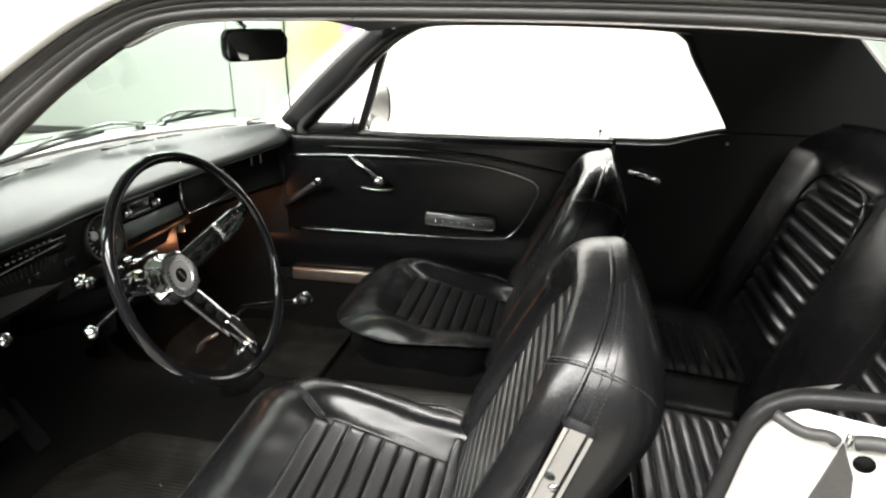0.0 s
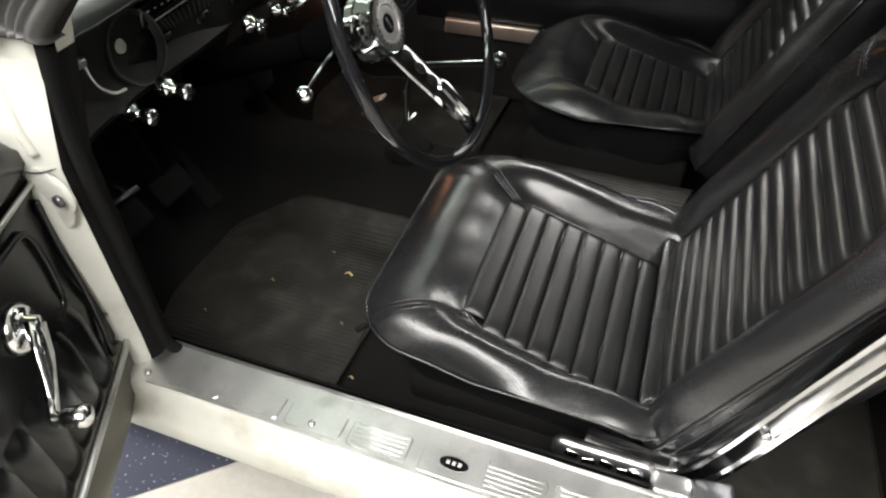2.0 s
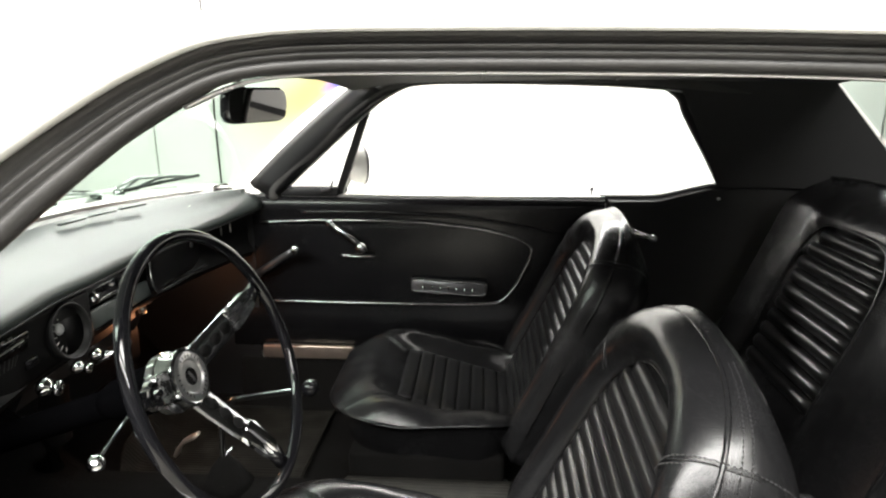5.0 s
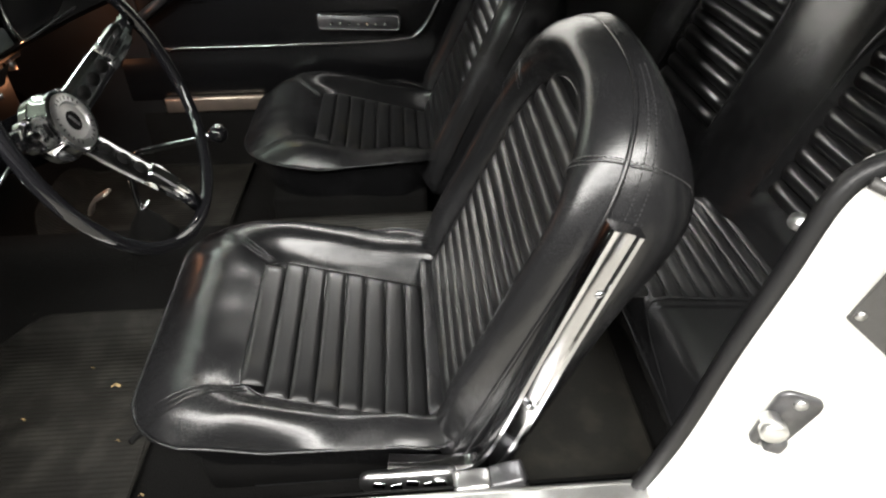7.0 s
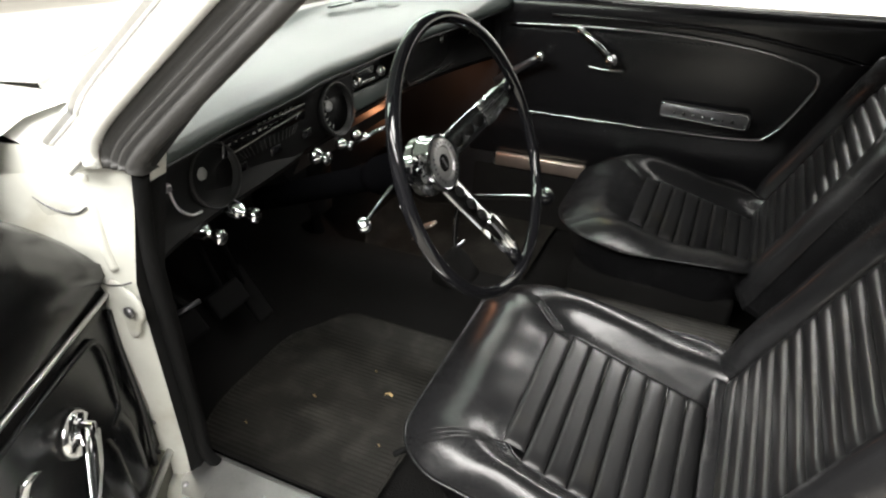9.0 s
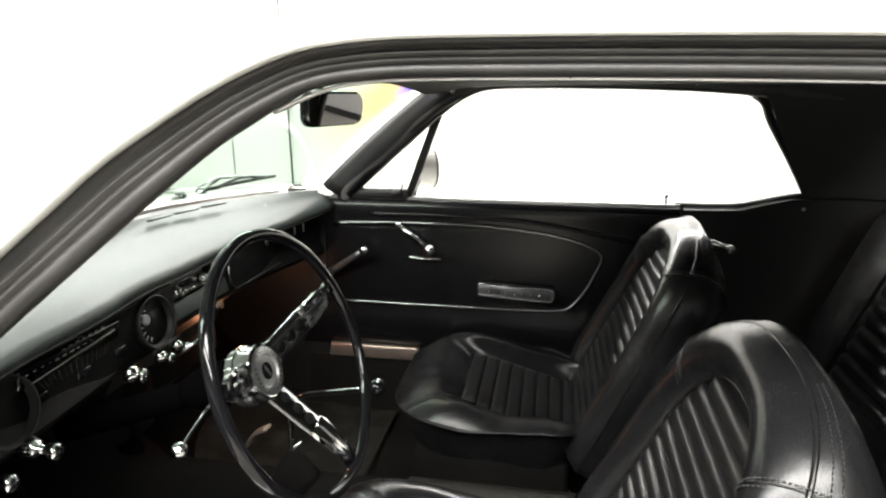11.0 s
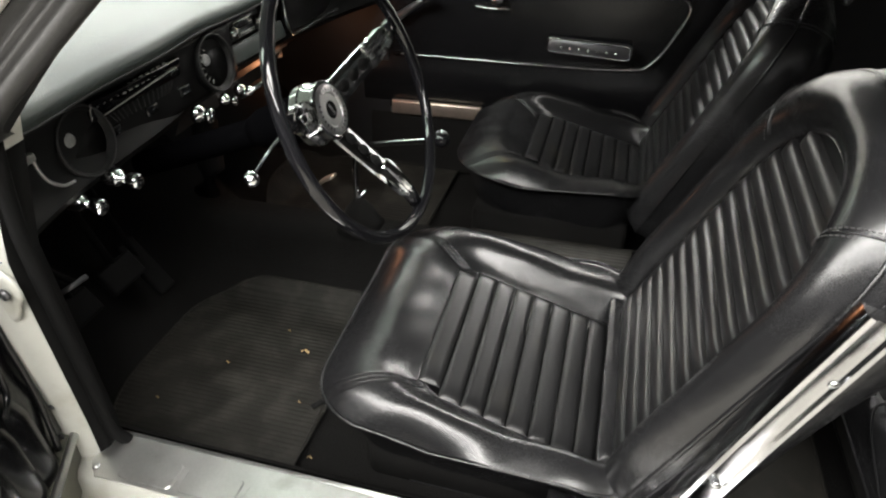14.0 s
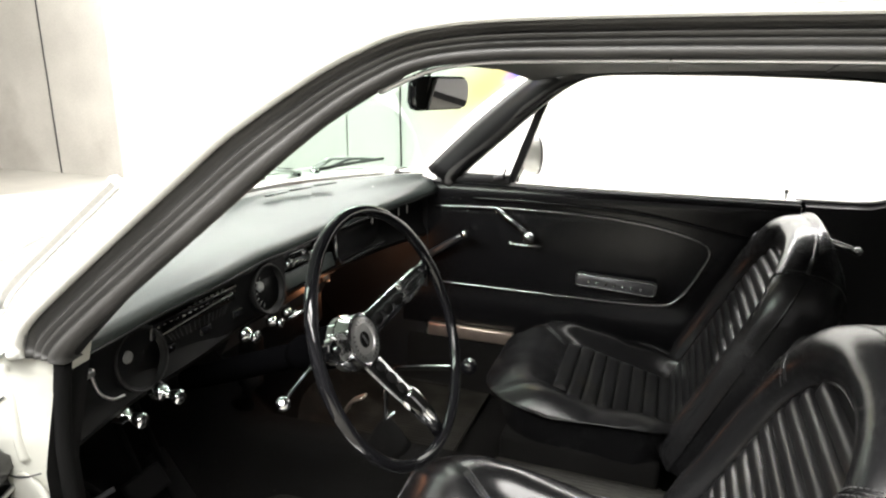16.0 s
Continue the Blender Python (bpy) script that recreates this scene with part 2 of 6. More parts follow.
def part(name, geo, material, parent=None, label="", smooth=True, sharp=None):
    """One mesh object, a child of parent. geo: a mesh, (verts, faces) or a bmesh."""
    if isinstance(geo, bmesh.types.BMesh):
        me = bpy.data.meshes.new(name)
        bmesh.ops.recalc_face_normals(geo, faces=geo.faces)
        geo.to_mesh(me)
        geo.free()
        if smooth:
            me.polygons.foreach_set("use_smooth", [True] * len(me.polygons))
    elif isinstance(geo, tuple):
        bm = bmesh.new()
        vs = [bm.verts.new(v) for v in geo[0]]
        for f in geo[1]:
            if len(set(f)) >= 3:
                try:
                    bm.faces.new([vs[i] for i in f])
                except ValueError:
                    pass
        bmesh.ops.recalc_face_normals(bm, faces=bm.faces)
        me = bpy.data.meshes.new(name)
        bm.to_mesh(me)
        bm.free()
        if smooth:
            me.polygons.foreach_set("use_smooth", [True] * len(me.polygons))
    else:
        me = geo
    if smooth and sharp:
        me.set_sharp_from_angle(angle=radians(sharp))
    ob = new(name, me)
    if not me.materials:
        me.materials.append(material)
    if parent is not None:
        ob.parent = parent
    return tagged(ob, label) if label else ob


def grid(rows, closed_u=False, closed_v=False, cap0=False, cap1=False):
    """Rows of points, all of one length, skinned."""
    n, w = len(rows), len(rows[0])
    verts = [p for r in rows for p in r]
    faces = []
    for i in range(n if closed_u else n - 1):
        for j in range(w if closed_v else w - 1):
            a, b = i, (i + 1) % n
            c, d = j, (j + 1) % w
            faces.append((a * w + c, a * w + d, b * w + d, b * w + c))
    if cap0:
        faces.append(tuple(range(w))[::-1])
    if cap1:
        faces.append(tuple((n - 1) * w + j for j in range(w)))
    return verts, faces


def smooth_path(pts, n=8, closed=False):
    """Catmull-Rom through the points."""
    P = [Vector(p) for p in pts]
    out = []
    m = len(P)
    for i in range(m if closed else m - 1):
        if closed:
            p0, p1, p2, p3 = P[(i - 1) % m], P[i], P[(i + 1) % m], P[(i + 2) % m]
        else:
            p0, p1, p2, p3 = P[max(0, i - 1)], P[i], P[i + 1], P[min(m - 1, i + 2)]
        for k in range(n):
            t = k / n
            out.append(0.5 * ((2 * p1) + (p2 - p0) * t + (2 * p0 - 5 * p1 + 4 * p2 - p3) * t * t + (3 * p1 - p0 - 3 * p2 + p3) * t ** 3))
    if not closed:
        out.append(P[-1])
    return out


def sweep(path, profile, side, closed=False, cap=True):
    """Profile points (a, b) carried along the path: a along the given side vector, b along side x tangent."""
    P = [Vector(p) for p in path]
    rows = []
    for i, p in enumerate(P):
        q = P[(i + 1) % len(P)] if closed else P[min(i + 1, len(P) - 1)]
        o = P[i - 1] if closed or i else P[0]
        t = (q - o).normalized()
        s = Vector(side)
        s = (s - t * s.dot(t)).normalized()
        u = t.cross(s)
        rows.append([p + s * a + u * b for a, b in profile])
    return grid(rows, closed_u=closed, closed_v=True, cap0=cap and not closed, cap1=cap and not closed)


def ring_profile(r, n=10, flat=1.0):
    return [(r * math.cos(2 * math.pi * k / n), r * flat * math.sin(2 * math.pi * k / n)) for k in range(n)]


def tube(path, r, n=10, closed=False, side=(0.13, 0.31, 0.94), flat=1.0):
    return sweep(path, ring_profile(r, n, flat), side, closed)


def box(sx, sy, sz, bevel=0.004, seg=2, m=None):
    bm = bmesh.new()
    bmesh.ops.create_cube(bm, size=1.0)
    bmesh.ops.scale(bm, vec=(sx, sy, sz), verts=bm.verts)
    if bevel:
        bmesh.ops.bevel(bm, geom=bm.edges[:], offset=min(bevel, sx * 0.45, sy * 0.45, sz * 0.45), segments=seg, affect="EDGES", profile=0.5)
    if m is not None:
        bmesh.ops.transform(bm, matrix=m, verts=bm.verts)
    return bm


def lathe(profile, m, n=20):
    """Profile (radius, height) turned about the local z, placed by m."""
    rows = [[m @ Vector((r * math.cos(2 * math.pi * k / n), r * math.sin(2 * math.pi * k / n), h)) for k in range(n)] for r, h in profile]
    return grid(rows, closed_v=True, cap0=profile[0][0] > 1e-4, cap1=profile[-1][0] > 1e-4)


def aim(at, way):
    """A pose at a place whose z points along way."""
    return Matrix.Translation(at) @ Vector(way).to_track_quat("Z", "Y").to_matrix().to_4x4()


def rounded(hw0, hw1, x0, x1, r, n=6):
    """A rounded outline in the plane: half widths hw0 at x0 and hw1 at x1, corner radius r. Counter-clockwise points (x, y)."""
    pts = []
    for cx, cy, a0 in ((x1 - r, hw1 - r, 0), (x0 + r, hw0 - r, 90), (x0 + r, -hw0 + r, 180), (x1 - r, -hw1 + r, 270)):
        for k in range(n + 1):
            a = radians(a0 + 90 * k / n)
            pts.append((cx + r * math.cos(a), cy + r * math.sin(a)))
    return pts


def resample(pts, n):
    """n points evenly along the closed outline."""
    P = [Vector(p) for p in pts]
    P.append(P[0])
    d = [0]
    for a, b in zip(P, P[1:]):
        d.append(d[-1] + (b - a).length)
    out, j = [], 0
    for k in range(n):
        s = d[-1] * k / n
        while d[j + 1] < s:
            j += 1
        out.append(P[j].lerp(P[j + 1], (s - d[j]) / max(1e-9, d[j + 1] - d[j])))
    return out


def plate(outline, thick, m, bevel=0.002):
    """A flat plate from an outline (x, y), thickness up, edges bevelled; placed by m."""
    n = len(outline)
    c = Vector((sum(p[0] for p in outline) / n, sum(p[1] for p in outline) / n))
    rows = []
    for h, inset in ((0, 0), (thick - bevel, 0), (thick, bevel)):
        row = []
        for p in outline:
            v = Vector(p[:2])
            d = (c - v)
            v = v + d.normalized() * min(inset, d.length * 0.5)
            row.append(m @ Vector((v.x, v.y, h)))
        rows.append(row)
    return grid(rows, closed_v=True, cap0=True, cap1=True)


# ---- garage ----
def slab(name, lo, hi, material, label, category, parent=None, bevel=0.0):
    c = [(a + b) / 2 for a, b in zip(lo, hi)]
    s = [b - a for a, b in zip(lo, hi)]
    ob = part(name, box(*s, bevel=bevel, m=Matrix.Translation(c)), material, parent, smooth=False)
    return tagged(ob, label, category, "", "structure") if parent is None else ob


WALL_Y, CONC_Y = 5.35, 4.85
slab("wall_east", (-5.965, WALL_Y, 0), (9.2, WALL_Y + 0.2, 3.8), WALLWHITE, "bright white painted garage wall with panel joints", "wall")
for jx in (-3.05, 2.9, 4.35):
    slab("trim", (jx - 0.008, WALL_Y - 0.006, 0.0), (jx + 0.008, WALL_Y + 0.02, 3.8), STEEL, "thin vertical joint strip on the white wall", "trim")
cable = thing("wall_cable", "thin dark cable hanging down the white wall", "cable")
part("cable", tube(smooth_path([(-2.46, WALL_Y - 0.02, 3.7), (-2.47, WALL_Y - 0.02, 2.9), (-2.42, WALL_Y - 0.02, 2.2), (-2.40, WALL_Y - 0.02, 1.75), (-2.36, WALL_Y - 0.02, 1.45), (-2.37, WALL_Y - 0.02, 0.9), (-2.36, WALL_Y - 0.02, 0.12)], 6), 0.010, 8), RUBBER, cable)
slab("baseboard", (-5.965, WALL_Y - 0.02, 0.0), (9.2, WALL_Y - 0.001, 0.10), DARKSTEEL, "dark rubber baseboard along the white wall", "baseboard")
slab("wall_concrete", (-11.8, CONC_Y, 0), (-5.97, CONC_Y + 0.7, 3.8), CONCRETE, "stained bare concrete wall panel with a joint", "wall")
slab("trim", (-7.045, CONC_Y - 0.004, 0.0), (-7.02, CONC_Y + 0.02, 3.8), DARKSTEEL, "dark open joint between the concrete panels", "trim")
slab("wall_north", (-12.0, -6.2, 0), (-11.8, 5.6, 3.8), CONCRETE, "bare concrete garage end wall", "wall")
# unseen closing walls, darkened to deepen the shade inside the car
slab("wall_south", (9.2, -6.2, 0), (9.4, 5.6, 3.8), DARKWALL, "unseen garage end wall, made dark for the reflections", "wall")
slab("wall_west", (-12.0, -6.4, 0), (9.4, -6.2, 3.8), DARKWALL, "unseen garage side wall, made dark for the reflections", "wall")
slab("ceiling", (-12.0, -6.4, 3.8), (9.4, 5.6, 4.0), CEILWHITE, "grey painted garage ceiling", "ceiling")
slab("floor", (-12.0, -6.4, -0.2), (9.4, 5.6, 0.0), FLOORGREY, "pale worn concrete garage floor", "floor")
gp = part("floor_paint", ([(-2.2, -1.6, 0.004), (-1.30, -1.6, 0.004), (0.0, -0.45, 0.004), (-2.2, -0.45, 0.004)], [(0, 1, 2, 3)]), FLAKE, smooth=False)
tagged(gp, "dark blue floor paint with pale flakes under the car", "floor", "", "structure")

# ---- car body ----
car = thing("car", "white two-door hardtop car with black interior trim", "car")


def side_line(pts):
    """A line on the car's side glass plane: (x, z) with the plane leaning inwards."""
    return [(x, 0.704 - 0.277 * (z - 0.911), z) for x, z in pts]


DOOR_IN = [(-0.150, 0.905), (-0.131, 0.933), (0.015, 1.060), (0.127, 1.154), (0.203, 1.206), (0.274, 1.230), (0.42, 1.234), (0.71, 1.230), (0.94, 1.217), (1.15, 1.19)]


def rail_sweep(path, prof, s):
    """A profile along a pillar and roof line, wide along the pillar and narrow along the roof."""
    rows = []
    for i, p in enumerate(path):
        t = (path[min(i + 1, len(path) - 1)] - path[max(i - 1, 0)]).normalized()
        a = Vector((0, s, 0))
        a = (a - t * a.dot(t)).normalized()
        u = t.cross(a)
        k = 1.0 - 0.36 * max(0.0, min(1.0, (p.z - 1.12) / 0.11))
        rows.append([p + a * e + u * (b * k) for e, b in prof])
    return grid(rows, closed_v=True, cap0=True, cap1=True)


def weather_rail(s, name, prof, material):
    """A strip along the pillar and the roof rail of one side (s = -1 driver, 1 passenger)."""
    pts = [(x, s * y, z) for x, y, z in side_line(DOOR_IN)]
    path = smooth_path(pts, 6)
    return part(name, rail_sweep(path, prof, s), material, car)


for s in (-1, 1):
    # b axis of the sweep points away from the opening on the driver's side
    f = s
    black = [(-0.012, 0.0), (0.0, f * -0.002), (0.010, f * 0.003), (0.012, f * 0.010), (0.007, f * 0.013), (0.007, f * 0.016), (0.011, f * 0.018), (0.011, f * 0.021), (0.0075, f * 0.0225),
             (0.0075, f * 0.025), (0.012, f * 0.027), (0.012, f * 0.030), (0.007, f * 0.032), (0.005, f * 0.035), (0.009, f * 0.038), (0.012, f * 0.043), (0.010, f * 0.048), (-0.03, f * 0.05), (-0.045, f * 0.02)]
    weather_rail(s, "weatherstrip", black, RUBBER)
    lip = [(-0.020, f * -0.0035), (-0.008, f * -0.0045), (-0.006, f * -0.001), (-0.020, f * 0.0)]
    bead = smooth_path([(x, s * y, z) for x, y, z in side_line(DOOR_IN[0 if s > 0 else 4:])], 6)
    part("headliner_bead", sweep(bead, lip, (0, s, 0)), STEEL, car)
    drip = [(0.006, f * 0.046), (0.022, f * 0.044), (0.028, f * 0.048), (0.026, f * 0.055), (0.012, f * 0.058), (0.0, f * 0.056)]
    weather_rail(s, "drip_moulding", drip, PAINT)
    shell = [(0.004, f * 0.055), (0.02, f * 0.058), (0.015, f * 0.070), (0.0, f * 0.080), (-0.006, f * 0.070), (-0.004, f * 0.052)]
    weather_rail(s, "roof_side_rail", shell, PAINT)


def roof_rows(lift, inset, x0, x1):
    rows = []
    for i in range(11):
        t = i / 10
        x = x0 + (x1 - x0) * t
        row = []
        for j in range(-8, 9):
            v = j / 8
            y = v * (0.575 - inset)
            xx = x - (0.05 * (1 - v * v) if i == 0 else 0)
            z = 1.283 + 0.035 * (1 - abs(v) ** 2.4) - 0.012 * (2 * t - 1) ** 2 - lift
            if i == 10:
                z -= 0.006
            if i == 0:
                z -= 0.014
            row.append((xx, y, z))
        rows.append(row)
    return rows


part("roof_skin", grid(roof_rows(0.004, -0.022, 0.085, 1.34)), PAINT, car)
part("headliner", grid(roof_rows(0.042, 0.0, 0.10, 1.34)), HEADLINER, car, "black headliner with cross bows")
for bx in (0.45, 0.80, 1.15):
    part("headliner_bow", tube([(bx, v / 8 * 0.56, 1.241 + 0.035 * (1 - abs(v / 8) ** 2.4) - 0.001) for v in range(-8, 9)], 0.003, 6), HEADLINER, car)

# windshield: base curve and header curve
def corner(v):
    """How far a place on the windshield lies in its lower driver's corner."""
    return max(0.0, (-v - 0.7) / 0.3) ** 3


def screen_base(v):
    return Vector((-0.285 - 0.235 * (1 - abs(v) ** 2.2) + 0.024 * corner(v), v * 0.690, 0.945 + 0.012 * (1 - v * v) - 0.034 * corner(v)))


def screen_top(v):
    return Vector((0.070 - 0.075 * (1 - abs(v) ** 2.2) + 0.012 * corner(v), v * 0.605, 1.236 + 0.020 * (1 - v * v) - 0.014 * corner(v)))


rows = []
for i in range(9):
    t = i / 8
    rows.append([screen_base(j / 12).lerp(screen_top(j / 12), t) + Vector((-0.012, 0, 0.012)) * 4 * t * (1 - t) for j in range(-12, 13)])
pane = part("windshield", grid(rows), SCREEN, car, "green-tinted curved windshield with a rainbow sheen tinted into one corner")
pane.visible_shadow = False
# header above the windshield
hr = []
for j in range(-12, 13):
    v = j / 12 * 0.66
    p = screen_top(v)
    hr.append([p + Vector(o) for o in ((-0.01, 0, 0.0), (0.012, 0, -0.006), (0.05, 0, -0.004), (0.10, 0, 0.004), (0.10, 0, 0.018), (0.0, 0, 0.012), (-0.02, 0, 0.006))])
part("windshield_header", grid(hr, closed_v=True, cap0=True, cap1=True), HEADLINER, car)
for s in (-1, 1):
    # pillar between the windshield edge and the door opening
    pr = []
    for i in range(13):
        t = i / 12
        a = screen_base(s).lerp(screen_top(s), t)
        d = Vector((-0.150 + t * 0.375, 0, 0.905 + t * 0.312 + 0.028 * 4 * t * (1 - t)))
        d.y = s * (0.704 - 0.277 * (d.z - 0.911))
        a = a.lerp(d, 0.36 if s > 0 else 0.0)
        c = a.lerp(d, 0.5)
        inn = Vector((0.012, -s * 0.035, -0.012))
        out = 1.0 if s > 0 else 0.25
        pr.append([a + Vector((-0.02, s * 0.008, 0.012)) * out, a + Vector((0.0, -s * 0.012, 0.0)), c + inn, d + Vector((-0.004, -s * 0.024, 0)), d + Vector((-0.01, s * 0.0, 0.012)), c + Vector((-0.03, s * 0.012, 0.03)) * out])
    part("windshield_pillar", grid(pr, closed_v=True, cap0=True, cap1=True), VINYL, car, "black trimmed windshield pillar")
    if s < 0:
        continue
    skin = []
    for i in range(13):
        t = i / 12
        a = screen_base(s).lerp(screen_top(s), t)
        d = Vector((-0.150 + t * 0.375, 0, 0.905 + t * 0.312 + 0.028 * 4 * t * (1 - t)))
        d.y = s * (0.704 - 0.277 * (d.z - 0.911))
        a = a.lerp(d, 0.36 if s > 0 else 0.0)
        u = (a - d).normalized()
        skin.append([d + u * 0.052 + Vector((0, s * 0.020, 0)), d + u * 0.064 + Vector((0, s * 0.024, 0)), d.lerp(a, 0.75) + Vector((-0.002, s * 0.026, 0.004)), a + Vector((0.0, s * 0.022, 0.002))])
    part("pillar_skin", grid(skin), PAINT, car, "white painted outside of the windshield pillar")
    mould = []
    for i in range(13):
        t = i / 12
        mould.append(screen_base(s).lerp(screen_top(s), t).lerp(Vector((-0.150 + t * 0.375, s * 0.66, 0.905 + t * 0.312)), 0.44) + Vector((-0.006, s * 0.026, 0.006)))
    part("windshield_moulding", tube(mould, 0.006, 8), CHROME, car)

# bright pillar strip of the driver's side with its worn chrome moulding
pil = smooth_path([(x, -y, z) for x, y, z in side_line([(-0.198, 0.862)] + DOOR_IN[:6] + [(0.36, 1.236)])], 6)
part("pillar_strip", rail_sweep(pil, [(0.004, -0.0495), (0.013, -0.051), (0.017, -0.058), (0.014, -0.072), (0.006, -0.088), (-0.02, -0.090), (-0.02, -0.05)], -1), PAINT, car, "white painted outside of the windshield pillar", sharp=40)
part("windshield_moulding", rail_sweep([p for p in pil if p.z < 1.04], [(0.006, -0.086), (0.013, -0.088), (0.015, -0.094), (0.010, -0.101), (0.0, -0.102), (-0.006, -0.092)], -1), ALU, car, sharp=40)
part("strip_bead", rail_sweep(pil, [(0.011, -0.0475), (0.0145, -0.0485), (0.0145, -0.0515), (0.011, -0.052)], -1), ALU, car)
rows = [[(x, y, z) for y, z in ((-0.58, 0.918 + dz), (-0.64, 0.926 + dz), (-0.69, 0.920 + dz), (-0.715, 0.908 + dz))] for x, dz in ((-0.255, -0.055), (-0.285, -0.022), (-0.315, 0.006), (-0.36, 0.014))]
part("cowl_corner", grid(rows), PAINT, car)
# bonnet, cowl and front wings
def bonnet_edge(v):
    return -0.60 + 0.165 * abs(v) ** 2.2


rows = [[(bonnet_edge(j / 8) + 0.006, j / 8 * 0.604, 0.90) for j in range(-8, 9)]]
for i in range(13):
    t = i / 12
    rows.append([(bonnet_edge(j / 8) * (1 - t) - 2.8 * t, j / 8 * 0.604, 0.946 + 0.018 * (1 - (j / 8) ** 2) - 0.135 * max(0, 2.2 * t - 0.06) - (0.05 if i == 12 else 0)) for j in range(-8, 9)])
part("bonnet", grid(rows), PAINT, car, sharp=30)
rows = []
for i in range(5):
    t = i / 4
    rows.append([screen_base(j / 12).lerp(Vector((bonnet_edge(j / 12) + 0.024, j / 12 * 0.606, 0.956 + 0.018 * (1 - (j / 12) ** 2))), t) + Vector((-0.012, 0, -0.012 + 0.004 * math.sin(3.1 * t))) for j in range(-12, 13)])
part("cowl", grid(rows), PAINT, car)
for s in (-1, 1):
    rows = []
    for i in range(9):
        x = -0.33 - 2.45 * i / 8
        dz = -0.135 * max(0.0, -0.55 - x)
        rows.append([(x, s * y, z + dz) for y, z in ((0.45, 0.915), (0.606, 0.925), (0.607, 0.943), (0.62, 0.946), (0.70, 0.942), (0.745, 0.925), (0.775, 0.88), (0.79, 0.78), (0.80, 0.62), (0.79, 0.40), (0.76, 0.22))])
    part("front_wing", grid(rows), PAINT, car, sharp=40)
    # rear quarter outside
    rows = []
    for i in range(9):
        x = (0.99 if s < 0 else 0.86) + (1.5 - (0.13 if s < 0 else 0)) * i / 8
        rows.append([(x, s * y, z) for y, z in ((0.70, 0.90), (0.735, 0.905), (0.765, 0.87), (0.785, 0.78), (0.795, 0.62), (0.785, 0.40), (0.76, 0.22))])
    part("rear_quarter", grid(rows), PAINT, car)
# passenger door skin outside
part("door_skin", grid([[(x, y, z) for y, z in ((0.715, 0.895), (0.745, 0.89), (0.772, 0.85), (0.79, 0.76), (0.795, 0.62), (0.785, 0.42), (0.76, 0.30))] for x in (-0.325, 0.0, 0.4, 0.855)]), PAINT, car)

# rear deck, back window and sail panels
part("back_window", grid([[(1.33 + 0.31 * t + 0.07 * (1 - v * v), v * (0.52 + 0.07 * t), 1.240 - 0.29 * t) for v in [k / 6 for k in range(-6, 7)]] for t in (0, 0.33, 0.66, 1)]), REARGLASS, car).visible_shadow = False
for s in (-1, 1):
    rows = []
    for i in range(9):
        t = i / 8
        z = 0.945 + 0.30 * t
        xa = 1.125 - 0.160 * t if t < 0.87 else 0.985 - 0.4 * (t - 0.87)
        row = []
        for k in range(7):
            q = k / 6
            x = xa + q * ((1.625 - 0.31 * t) - xa)
            y = 0.70 - 0.277 * (z - 0.911) - 0.02 - 0.075 * q ** 2
            row.append((x, s * y, z))
        rows.append(row)
    part("sail_panel", grid(rows), HEADLINER, car, "black trimmed rear roof pillar")
    rows = [[(x + 0.02, y + s * 0.03, z) for x, y, z in r] for r in rows]
    part("sail_panel_outside", grid(rows), PAINT, car)
part("rear_deck", grid([[(1.68 + 0.8 * t, v * 0.70, 0.950 - 0.02 * t) for v in (-1, -0.5, 0, 0.5, 1)] for t in (0, 0.5, 1)]), PAINT, car)
shelf = [[(1.36 + 0.34 * t, v * 0.62, 0.952 + 0.004 * t) for v in [k / 6 for k in range(-6, 7)]] for t in (0, 0.5, 1)]
part("package_shelf", grid(shelf), VINYL, car)
part("shelf_grille", box(0.10, 0.22, 0.012, 0.004, m=Matrix.Translation((1.52, 0.30, 0.966))), VINYL, car)

# floor pan with tunnel and toe board
def floor_z(x, y):
    z = 0.228 + 0.165 * math.exp(-(abs(y) / 0.108) ** 3.4) * (1.0 if x < 0.55 else max(0.55, 1 - (x - 0.55) * 1.6))
    return z + max(0.0, (-0.45 - x)) * 1.15 + 0.03 * max(0.0, (abs(y) - 0.62) / 0.035)


rows = []
for i in range(41):
    x = -0.86 + 1.86 * i / 40
    row = []
    for j in range(-20, 21):
        y = j / 20 * 0.655
        z = floor_z(x, y)
        row.append((x, y, z))
    rows.append(row)
part("floor_carpet", grid(rows), CARPET, car, "black carpet over the floor and tunnel")
part("firewall", box(0.02, 1.36, 0.62, 0.0, m=Matrix.Translation((-0.80, 0, 0.57))), CARPET, car)
for s in (-1, 1):
    kick = [[(x, s * (0.655 + 0.01 * t), 0.24 + 0.68 * t) for x in (-0.80, -0.6, -0.4, -0.24)] for t in (0, 0.33, 0.66, 1)]
    part("kick_panel", grid(kick), VINYL, car)

# driver's door opening: rocker, sill plate and jambs
def sill(s):
    prof = [(0.63, 0.26), (0.645, 0.375), (0.655, 0.391), (0.732, 0.391), (0.741, 0.384), (0.744, 0.355), (0.752, 0.346), (0.757, 0.33), (0.756, 0.29), (0.748, 0.276), (0.70, 0.270), (0.64, 0.268)]
    return grid([[(x, s * y, z) for y, z in prof] for x in (-0.30, -0.1, 0.2, 0.5, 0.98)], closed_v=True, cap0=True, cap1=True)


